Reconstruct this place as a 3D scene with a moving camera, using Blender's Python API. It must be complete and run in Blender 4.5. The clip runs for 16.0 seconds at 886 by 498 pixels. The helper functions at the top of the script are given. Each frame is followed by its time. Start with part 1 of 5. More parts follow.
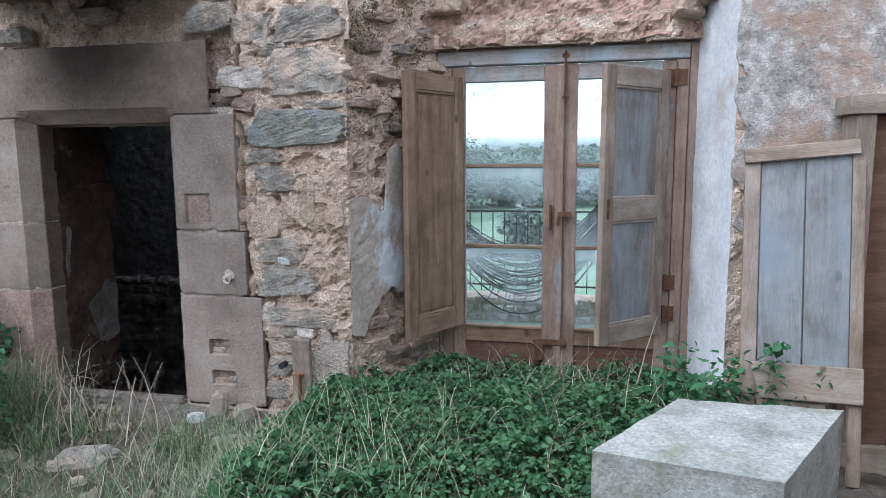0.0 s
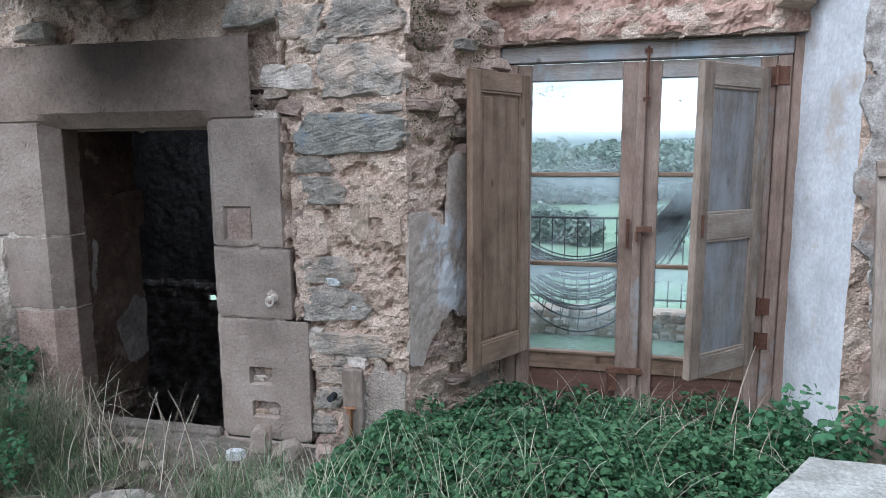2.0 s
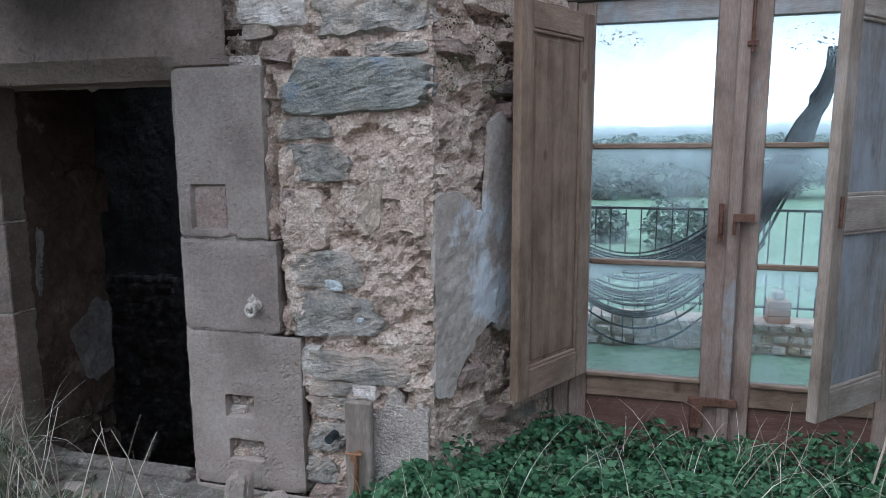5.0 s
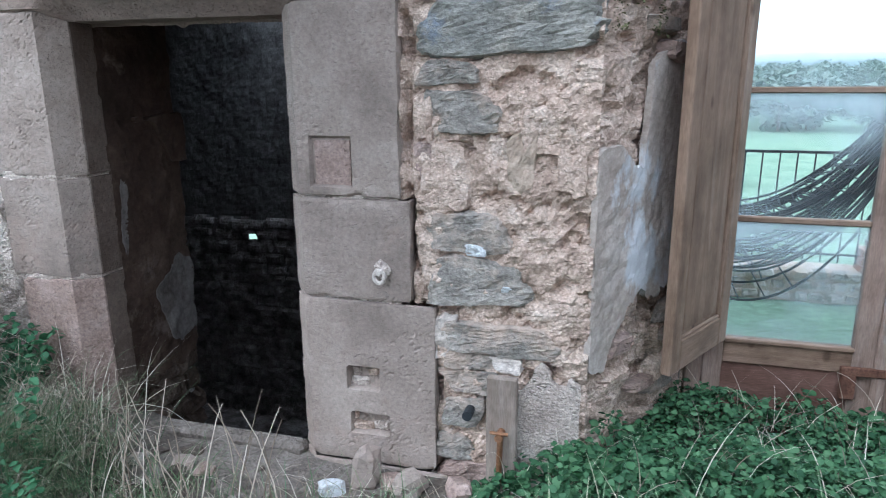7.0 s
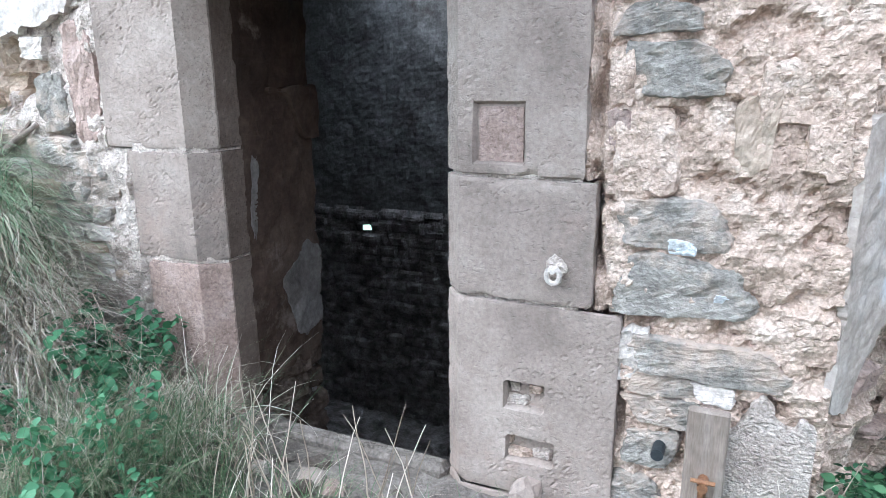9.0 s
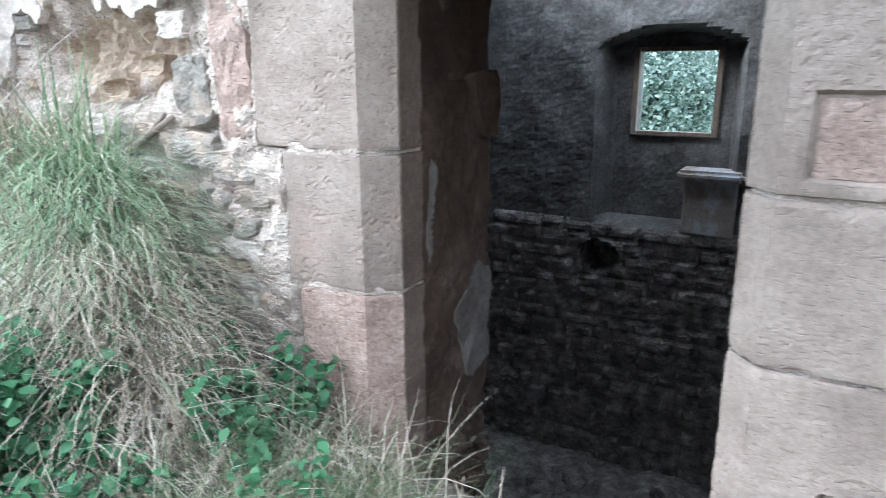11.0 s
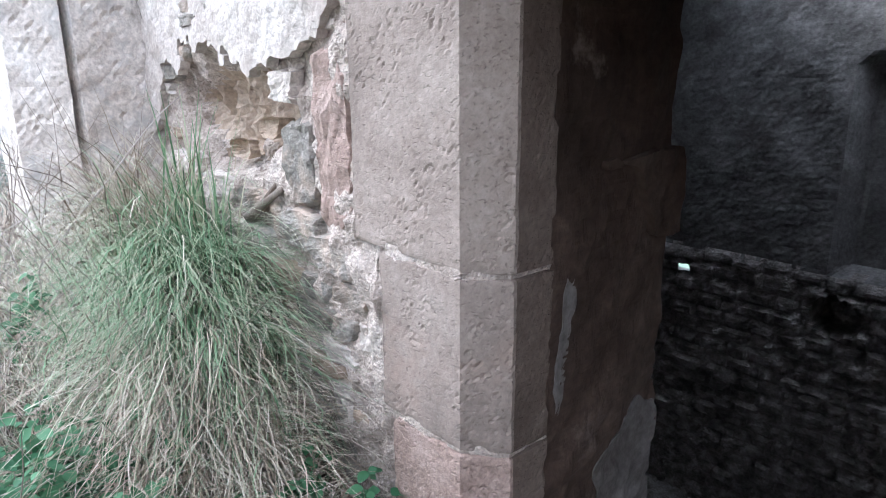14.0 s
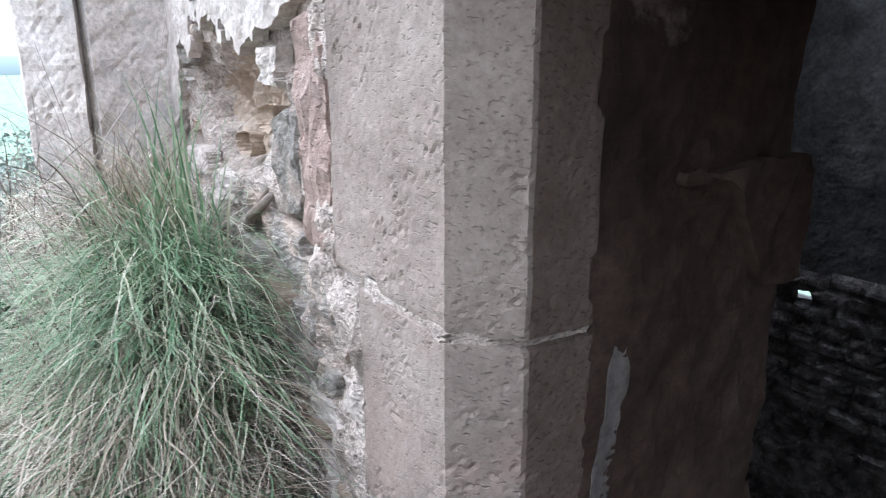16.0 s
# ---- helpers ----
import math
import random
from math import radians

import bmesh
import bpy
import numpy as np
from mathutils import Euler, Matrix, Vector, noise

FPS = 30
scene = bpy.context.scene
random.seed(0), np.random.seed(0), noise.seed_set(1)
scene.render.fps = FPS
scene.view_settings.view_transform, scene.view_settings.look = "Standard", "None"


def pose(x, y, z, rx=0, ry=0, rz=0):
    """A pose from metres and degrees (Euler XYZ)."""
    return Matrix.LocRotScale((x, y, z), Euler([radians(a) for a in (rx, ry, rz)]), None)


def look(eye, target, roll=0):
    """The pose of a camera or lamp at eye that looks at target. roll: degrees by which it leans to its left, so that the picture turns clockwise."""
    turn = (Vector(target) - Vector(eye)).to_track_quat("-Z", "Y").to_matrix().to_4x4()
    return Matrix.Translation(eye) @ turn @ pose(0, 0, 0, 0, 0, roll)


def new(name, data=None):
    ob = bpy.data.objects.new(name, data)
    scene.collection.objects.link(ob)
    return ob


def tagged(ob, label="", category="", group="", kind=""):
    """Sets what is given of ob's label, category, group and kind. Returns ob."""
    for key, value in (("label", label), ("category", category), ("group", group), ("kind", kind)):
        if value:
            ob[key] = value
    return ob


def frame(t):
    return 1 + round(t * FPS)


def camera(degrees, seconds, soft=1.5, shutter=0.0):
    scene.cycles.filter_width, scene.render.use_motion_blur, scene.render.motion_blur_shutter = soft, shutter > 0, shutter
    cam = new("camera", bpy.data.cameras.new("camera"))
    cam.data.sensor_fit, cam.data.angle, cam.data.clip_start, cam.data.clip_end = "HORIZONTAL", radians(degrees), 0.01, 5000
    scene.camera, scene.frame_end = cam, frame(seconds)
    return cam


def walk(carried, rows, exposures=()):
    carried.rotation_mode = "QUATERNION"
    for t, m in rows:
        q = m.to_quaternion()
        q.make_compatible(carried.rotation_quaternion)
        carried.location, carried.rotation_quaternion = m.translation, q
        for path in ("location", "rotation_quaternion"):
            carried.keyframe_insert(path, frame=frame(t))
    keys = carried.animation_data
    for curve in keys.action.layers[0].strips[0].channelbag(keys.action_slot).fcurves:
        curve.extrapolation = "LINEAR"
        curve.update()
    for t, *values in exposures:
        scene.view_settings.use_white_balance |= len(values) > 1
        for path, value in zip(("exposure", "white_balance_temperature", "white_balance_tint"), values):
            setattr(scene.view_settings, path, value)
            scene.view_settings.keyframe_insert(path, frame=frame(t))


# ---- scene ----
cam = camera(67.3, 16.0, soft=0.6, shutter=0.3)
METRES, EYE, TILT, LEAN, TURN = 6.0, 1.6, 0.0, 0.0, 12.4
ROWS = [
    (0.0, 0.0, 0.0, 0.0, -0.06, -7.77, 0.44),
    (0.5, -0.0094, -0.0101, 0.0055, -0.1, -8.39, 0.37),
    (1.0, -0.0225, 0.0312, 0.0023, -0.02, -8.55, 0.35),
    (1.5, -0.0491, 0.0787, 0.005, 0.67, -8.6, 0.35),
    (2.0, -0.05, 0.0778, 0.0139, 1.24, -8.22, 0.41),
    (2.5, -0.0532, 0.0974, 0.0078, 2.11, -8.33, 0.42),
    (3.0, -0.0449, 0.1357, -0.0072, 4.05, -8.33, 0.38),
    (5.5, -0.0766, 0.2405, -0.0127, 2.42, -8.76, 0.28),
    (6.0, -0.0877, 0.2497, -0.0198, 2.63, -10.39, 0.34),
    (6.5, -0.1289, 0.2745, -0.0219, 3.0, -13.61, 0.31),
    (7.0, -0.165, 0.2814, 0.0003, 3.08, -14.4, 0.35),
    (7.5, -0.1917, 0.2996, -0.0025, 4.88, -14.69, 0.4),
    (8.0, -0.2064, 0.3459, -0.011, 10.1, -14.32, 0.49),
    (8.5, -0.2128, 0.344, -0.0177, 11.6, -14.45, 0.48),
    (11.0, -0.3242, 0.4381, -0.027, 18.57, -15.15, 0.4),
    (11.5, -0.3798, 0.437, -0.0242, 25.79, -15.25, 0.25),
    (12.0, -0.3922, 0.4416, -0.0123, 31.8, -15.13, 0.25),
    (12.5, -0.3628, 0.4472, -0.018, 34.36, -15.25, 0.35),
    (13.0, -0.3621, 0.481, -0.0138, 34.65, -15.37, 0.37),
    (13.5, -0.3538, 0.5171, -0.007, 34.62, -15.37, 0.37),
    (14.0, -0.333, 0.5551, 0.0094, 37.14, -15.34, 0.51),
    (14.5, -0.3211, 0.5757, 0.0191, 42.75, -15.26, 0.38),
    (15.0, -0.3379, 0.5966, 0.0103, 46.05, -15.34, 0.28),
    (15.5, -0.361, 0.6209, 0.0021, 46.58, -15.14, 0.15),
    (16.0, -0.3605, 0.6435, -0.0018, 46.27, -15.06, 0.18),
]
walk(cam, [(t, pose(0, 0, EYE, TILT, LEAN, TURN) @ pose(METRES * x, METRES * y, METRES * z, 90 + pitch, roll, yaw)) for t, x, y, z, yaw, pitch, roll in ROWS],
     [(0.0, -0.05, 5650, 11), (3.0, -0.05, 5550, 10), (5.5, -0.37, 5350, 9), (6.0, -0.36, 5400, 9), (7.0, 0.27, 5400, 9), (8.0, 0.60, 5400, 8), (8.5, 0.90, 5400, 8), (11.0, 1.05, 5500, 7), (11.5, 1.2, 5450, 7), (12.0, 0.58, 5400, 8), (12.5, 0.54, 5500, 10), (13.5, 0.52, 5550, 12), (14.5, 0.78, 5600, 14), (15.5, 0.70, 5650, 14), (16.0, 0.58, 5600, 13)])

# ---- world and light ----
BACK = 9.6          # rear wall of the dark room
ROOM_FLOOR = -3.3

world = bpy.data.worlds.new("overcast")
scene.world = world
world.use_nodes = True
wn = world.node_tree.nodes
wl = world.node_tree.links
wn.clear()
sky = wn.new("ShaderNodeTexSky")
sky.sky_type = "NISHITA"
sky.sun_disc = False
sky.sun_elevation = radians(48)
sky.sun_rotation = radians(200)
sky.dust_density = 6.0
sky.air_density = 1.5
cloud = wn.new("ShaderNodeMix")
cloud.data_type = "RGBA"
cloud.inputs[0].default_value = 0.72
cloud.inputs[7].default_value = (22.0, 23.2, 24.0, 1)
bg = wn.new("ShaderNodeBackground")
bg.inputs[1].default_value = 0.15
out = wn.new("ShaderNodeOutputWorld")
wl.new(sky.outputs[0], cloud.inputs[6])
wl.new(cloud.outputs[2], bg.inputs[0])
wl.new(bg.outputs[0], out.inputs[0])

sun = new("sun", bpy.data.lights.new("sun", "SUN"))
sun.data.energy = 1.5
sun.data.angle = radians(22)
sun.data.color = (1.0, 0.97, 0.93)
sun.matrix_world = look((-7, -4.5, 9), (0, 0, 0))

# ---- materials ----
def shader(name):
    m = bpy.data.materials.new(name)
    m.use_nodes = True
    t = m.node_tree
    return m, t.nodes, t.links, t.nodes["Principled BSDF"]


def ramp(nodes, links, source, stops):
    r = nodes.new("ShaderNodeValToRGB")
    e = r.color_ramp.elements
    while len(e) < len(stops):
        e.new(0.5)
    for el, (p, c) in zip(e, stops):
        el.position = p
        el.color = (*c, 1) if len(c) == 3 else c
    links.new(source, r.inputs[0])
    return r


def noise_tex(nodes, links, coord, scale, detail=6, rough=0.6, stretch=None):
    n = nodes.new("ShaderNodeTexNoise")
    n.inputs["Scale"].default_value = scale
    n.inputs["Detail"].default_value = detail
    n.inputs["Roughness"].default_value = rough
    if stretch:
        mp = nodes.new("ShaderNodeMapping")
        mp.inputs["Scale"].default_value = stretch
        links.new(coord, mp.inputs[0])
        links.new(mp.outputs[0], n.inputs["Vector"])
    else:
        links.new(coord, n.inputs["Vector"])
    return n


def blend(nodes, links, a, b, fac, kind="MIX"):
    x = nodes.new("ShaderNodeMix")
    x.data_type = "RGBA"
    x.blend_type = kind
    for sock, v in ((x.inputs[6], a), (x.inputs[7], b), (x.inputs[0], fac)):
        if isinstance(v, (int, float)):
            sock.default_value = v
        elif isinstance(v, tuple):
            sock.default_value = (*v, 1)
        else:
            links.new(v, sock)
    return x.outputs[2]


def weathered(name, colours, scale=6.0, fine=60.0, rough=0.9, bump=0.4, depth=0.01, stretch=None,
              stain=None, stain_scale=2.0, stain_at=(0.5, 0.65), pits=0.0, pit_scale=90.0, vary=0.0, metal=0.0, streak=None, grainy=0.75, crumb=0.0, crumb_scale=70.0, dark_patch=None):
    """A rough natural surface: base colours over a broad noise, fine grain, optional stains, pits and tool marks."""
    m, n, l, p = shader(name)
    co = n.new("ShaderNodeTexCoord").outputs["Object"]
    info = n.new("ShaderNodeObjectInfo")
    shift = n.new("ShaderNodeVectorMath")
    shift.operation = "MULTIPLY_ADD"
    shift.inputs[1].default_value = (1, 1, 1)
    l.new(co, shift.inputs[0])
    sc = n.new("ShaderNodeVectorMath")
    sc.operation = "SCALE"
    sc.inputs[0].default_value = (7, 5, 9)
    l.new(info.outputs["Random"], sc.inputs["Scale"])
    l.new(sc.outputs[0], shift.inputs[2])
    v = shift.outputs[0]
    big = noise_tex(n, l, v, scale, 8, 0.65, stretch)
    k = len(colours)
    col = ramp(n, l, big.outputs[0], [(0.3 + 0.4 * i / max(1, k - 1), c) for i, c in enumerate(colours)]).outputs[0]
    grain = noise_tex(n, l, v, fine, 5, 0.7, stretch)
    g = ramp(n, l, grain.outputs[0], [(0.28, (0.45, 0.45, 0.45)), (0.72, (1.4, 1.4, 1.4))]).outputs[0]
    col = blend(n, l, col, g, grainy, "MULTIPLY")
    if stain:
        s = noise_tex(n, l, v, stain_scale, 7, 0.7, streak)
        f = ramp(n, l, s.outputs[0], [(stain_at[0], (0, 0, 0)), (stain_at[1], (1, 1, 1))]).outputs[0]
        col = blend(n, l, col, stain, f)
    if pits:
        vo = noise_tex(n, l, v, pit_scale, 1, 0.3, (1, 1, 1.8))
        r2 = ramp(n, l, vo.outputs[0], [(0.27, (0, 0, 0)), (0.37, (1, 1, 1))]).outputs[0]
        col = blend(n, l, col, r2, 0.09, "MULTIPLY")
    if crumb:
        warp = noise_tex(n, l, v, crumb_scale * 0.5, 2, 0.6)
        wv = n.new("ShaderNodeVectorMath")
        wv.operation = "MULTIPLY_ADD"
        wv.inputs[1].default_value = (0.02, 0.02, 0.02)
        l.new(warp.outputs["Color"], wv.inputs[0])
        l.new(v, wv.inputs[2])
        cr = n.new("ShaderNodeTexVoronoi")
        cr.inputs["Scale"].default_value = crumb_scale
        l.new(wv.outputs[0], cr.inputs["Vector"])
        # gaps between grains darkened in the colour, where shade would fall
        cf = ramp(n, l, cr.outputs["Distance"], [(0.12, (1.12, 1.12, 1.12)), (0.75, (0.74, 0.72, 0.70))]).outputs[0]
        col = blend(n, l, col, cf, crumb, "MULTIPLY")
    # noisy dark ellipse, given by centre x, z and its two radii
    if dark_patch:
        so = n.new("ShaderNodeMapping")
        so.vector_type = "TEXTURE"
        so.inputs[1].default_value = (dark_patch[0], 3.83, dark_patch[1])
        so.inputs[3].default_value = (dark_patch[2], 40.0, dark_patch[3])
        l.new(co, so.inputs[0])
        ln = n.new("ShaderNodeVectorMath")
        ln.operation = "LENGTH"
        l.new(so.outputs[0], ln.inputs[0])
        sn = noise_tex(n, l, co, 3.0, 6, 0.65)
        sa = n.new("ShaderNodeMath")
        sa.operation = "MULTIPLY_ADD"
        l.new(sn.outputs[0], sa.inputs[0])
        sa.inputs[1].default_value = 0.9
        l.new(ln.outputs["Value"], sa.inputs[2])
        sm2 = n.new("ShaderNodeMapRange")
        sm2.inputs[1].default_value, sm2.inputs[2].default_value = 0.8, 1.55
        sm2.inputs[3].default_value, sm2.inputs[4].default_value = 0.85, 0.0
        l.new(sa.outputs[0], sm2.inputs[0])
        col = blend(n, l, col, (0.028, 0.02, 0.017), sm2.outputs[0])
    if vary:
        hv = n.new("ShaderNodeHueSaturation")
        mr = n.new("ShaderNodeMapRange")
        mr.inputs[3].default_value = 1 - vary
        mr.inputs[4].default_value = 1 + vary
        l.new(info.outputs["Random"], mr.inputs[0])
        l.new(mr.outputs[0], hv.inputs["Value"])
        l.new(col, hv.inputs["Color"])
        col = hv.outputs[0]
    l.new(col, p.inputs["Base Color"])
    p.inputs["Roughness"].default_value = rough
    p.inputs["Metallic"].default_value = metal
    p.inputs["Specular IOR Level"].default_value = 0.3
    b = n.new("ShaderNodeBump")
    b.inputs["Strength"].default_value = bump
    b.inputs["Distance"].default_value = depth
    add = n.new("ShaderNodeMath")
    add.operation = "ADD"
    l.new(big.outputs[0], add.inputs[0])
    l.new(grain.outputs[0], add.inputs[1])
    height = add.outputs[0]
    if pits:
        ma = n.new("ShaderNodeMath")
        ma.operation = "MULTIPLY_ADD"
        l.new(r2, ma.inputs[0])
        ma.inputs[1].default_value = pits
        l.new(height, ma.inputs[2])
        height = ma.outputs[0]
    if crumb:
        mc = n.new("ShaderNodeMath")
        mc.operation = "MULTIPLY_ADD"
        l.new(cr.outputs["Distance"], mc.inputs[0])
        mc.inputs[1].default_value = -0.9 * crumb
        l.new(height, mc.inputs[2])
        height = mc.outputs[0]
    l.new(height, b.inputs["Height"])
    l.new(b.outputs[0], p.inputs["Normal"])
    return m


M_ASHLAR = weathered("ashlar_sandstone", [(0.20, 0.163, 0.141), (0.30, 0.248, 0.217), (0.38, 0.324, 0.288)], 3.0, 55, bump=0.6, depth=0.006,
                     stain=(0.31, 0.228, 0.19), stain_scale=2.0, stain_at=(0.54, 0.76), pits=1.1, pit_scale=85, vary=0.06, grainy=0.42, crumb=0.16, crumb_scale=150)
M_DARKSTONE = weathered("dark_lintel_stone", [(0.17, 0.13, 0.11), (0.26, 0.205, 0.175), (0.32, 0.26, 0.225)], 3.0, 55, bump=0.7, depth=0.007,
                   stain=(0.12, 0.09, 0.075), stain_scale=1.3, stain_at=(0.5, 0.72), pits=1.1, pit_scale=85, grainy=0.45, dark_patch=(-3.15, 2.30, 0.52, 0.46))
M_MORTAR = weathered("pink_lime_mortar", [(0.40, 0.297, 0.242), (0.60, 0.475, 0.395), (0.755, 0.645, 0.565)], 7.0, 90, bump=0.7, depth=0.010,
                     stain=(0.30, 0.225, 0.185), stain_scale=2.4, stain_at=(0.58, 0.76), pits=0.8, pit_scale=48, crumb=0.75, crumb_scale=75, dark_patch=(-3.15, 2.75, 0.75, 0.42))
M_PALE_MORTAR = weathered("pale_lime_mortar", [(0.42, 0.35, 0.31), (0.60, 0.52, 0.465), (0.72, 0.66, 0.61)], 7.0, 70, bump=0.9, depth=0.016, pits=0.8, pit_scale=48, crumb=0.55, crumb_scale=85)
M_SLATE = weathered("grey_slate_stone", [(0.18, 0.165, 0.15), (0.30, 0.28, 0.255), (0.42, 0.385, 0.345)], 8.0, 60, bump=0.9, depth=0.014,
                    stretch=(1, 1, 1.4), stain=(0.50, 0.405, 0.34), stain_scale=5, stain_at=(0.46, 0.62), vary=0.16, crumb=0.35, crumb_scale=60, dark_patch=(-3.15, 2.75, 0.75, 0.42))
M_BLUESTONE = weathered("blue_green_slate", [(0.20, 0.20, 0.185), (0.30, 0.295, 0.27), (0.40, 0.37, 0.32)], 6.0, 60, bump=0.9, depth=0.014,
                        stretch=(1, 1, 1.4), stain=(0.21, 0.245, 0.30), stain_scale=5, stain_at=(0.56, 0.66), crumb=0.3, crumb_scale=60)
M_TANSTONE = weathered("tan_sandstone", [(0.34, 0.26, 0.205), (0.45, 0.36, 0.285), (0.53, 0.44, 0.36)], 7.0, 50, bump=0.6, depth=0.01, vary=0.12)
M_REDSTONE = weathered("red_sandstone", [(0.25, 0.18, 0.155), (0.35, 0.26, 0.225), (0.43, 0.335, 0.30)], 7.0, 60, bump=0.7, depth=0.010, vary=0.1, pits=1.0, pit_scale=60, crumb=0.25, crumb_scale=120)
M_PALESTONE = weathered("pale_limestone", [(0.40, 0.355, 0.32), (0.54, 0.485, 0.44), (0.65, 0.605, 0.565)], 7.0, 55, bump=0.5, depth=0.01, vary=0.08, stain=(0.36, 0.35, 0.34), stain_scale=4.0, stain_at=(0.55, 0.7))
M_PLASTER = weathered("old_grey_plaster", [(0.33, 0.275, 0.24), (0.43, 0.375, 0.335), (0.50, 0.46, 0.43)], 3.5, 40, bump=0.4, depth=0.006,
                      stain=(0.56, 0.585, 0.62), stain_scale=2.6, stain_at=(0.53, 0.60), streak=(1, 1, 0.55), grainy=0.55, crumb=0.2, crumb_scale=110)
M_WHITE = weathered("bluish_white_limewash", [(0.44, 0.45, 0.475), (0.56, 0.58, 0.62), (0.68, 0.70, 0.73)], 3.0, 40, bump=0.3, depth=0.006,
                    stain=(0.43, 0.375, 0.33), stain_scale=2.2, stain_at=(0.55, 0.68), grainy=0.4)
M_PALEPLASTER = weathered("pale_wall_plaster", [(0.43, 0.38, 0.345), (0.58, 0.525, 0.485), (0.69, 0.65, 0.615)], 5.0, 55, bump=0.7, depth=0.010, stain=(0.40, 0.34, 0.30), stain_scale=3.5, stain_at=(0.52, 0.68), grainy=0.6, crumb=0.25, crumb_scale=60)
M_DUST = weathered("pale_rubble_dust", [(0.11, 0.094, 0.08), (0.195, 0.17, 0.15), (0.30, 0.27, 0.243)], 7.0, 60, bump=0.9, depth=0.02, crumb=0.5, crumb_scale=45)
M_MOULD = weathered("mouldy_peeling_plaster", [(0.20, 0.19, 0.18), (0.43, 0.405, 0.385), (0.70, 0.68, 0.67)], 13.0, 90, bump=0.6, depth=0.012,
                    stain=(0.40, 0.29, 0.24), stain_scale=1.9, stain_at=(0.50, 0.60), pits=0.6, pit_scale=60, crumb=0.4, crumb_scale=45)
M_PINK = weathered("pink_plaster", [(0.33, 0.21, 0.17), (0.44, 0.30, 0.25), (0.53, 0.39, 0.33)], 5.0, 60, bump=0.6, depth=0.010,
                   stain=(0.22, 0.15, 0.12), stain_scale=4, stain_at=(0.53, 0.68), streak=(2.0, 2.0, 0.4), crumb=0.3, crumb_scale=60)
# brown plaster, darkened in colour to take in the doorway's shade
M_BROWNPLASTER = weathered("shaded_brown_reveal_plaster", [(0.028, 0.018, 0.013), (0.062, 0.040, 0.030), (0.11, 0.078, 0.060)], 2.6, 35, bump=0.5, depth=0.008,
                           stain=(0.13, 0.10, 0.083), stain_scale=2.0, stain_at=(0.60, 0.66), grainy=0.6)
# darker brown copy of the ashlar, for the shaded inner jamb faces
M_SHADEDJAMB = weathered("shaded_brown_sandstone", [(0.085, 0.062, 0.05), (0.145, 0.11, 0.09), (0.20, 0.16, 0.136)], 3.0, 55, bump=0.6, depth=0.006, pits=1.0, pit_scale=85, grainy=0.45)
# reveal rubble and pale patches, with the same shade in their colours
M_REVEALRUBBLE = weathered("shaded_brown_reveal_rubble", [(0.05, 0.034, 0.026), (0.10, 0.072, 0.056), (0.17, 0.13, 0.105)], 6.0, 45, bump=0.9, depth=0.02, crumb=0.4, crumb_scale=50)
M_REVEALPALE = weathered("shaded_pale_reveal_plaster", [(0.11, 0.096, 0.087), (0.16, 0.145, 0.135), (0.22, 0.205, 0.195)], 5.0, 40, bump=0.4, depth=0.006, grainy=0.5)
M_ROOMSTONE = weathered("grey_room_stone", [(0.085, 0.078, 0.073), (0.26, 0.238, 0.222), (0.52, 0.48, 0.455)], 6.0, 40, bump=0.9, depth=0.03, crumb=0.4, crumb_scale=22)
M_ROOMPLASTER = weathered("grey_room_plaster", [(0.105, 0.101, 0.098), (0.18, 0.174, 0.17), (0.29, 0.282, 0.275)], 2.5, 30, bump=0.6, depth=0.012,
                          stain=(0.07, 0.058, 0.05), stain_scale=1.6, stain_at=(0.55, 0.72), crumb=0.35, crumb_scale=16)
M_EARTH = weathered("dusty_rubble_earth", [(0.05, 0.041, 0.032), (0.11, 0.09, 0.074), (0.21, 0.185, 0.16)], 5.0, 50, bump=0.9, depth=0.025)
M_CONCRETE = weathered("mossy_concrete", [(0.22, 0.22, 0.20), (0.36, 0.365, 0.345), (0.50, 0.51, 0.49)], 5.0, 60, bump=0.5, depth=0.008,
                       stain=(0.17, 0.19, 0.11), stain_scale=3.0, stain_at=(0.55, 0.75), pits=0.5, pit_scale=60)
M_IRON = weathered("rusty_iron", [(0.085, 0.045, 0.033), (0.15, 0.075, 0.052), (0.20, 0.115, 0.085)], 14, 90, bump=0.6, depth=0.003, metal=0.25)
M_DARKIRON = weathered("dark_painted_iron", [(0.02, 0.025, 0.03), (0.035, 0.04, 0.045)], 14, 90, bump=0.2, depth=0.002, rough=0.6)


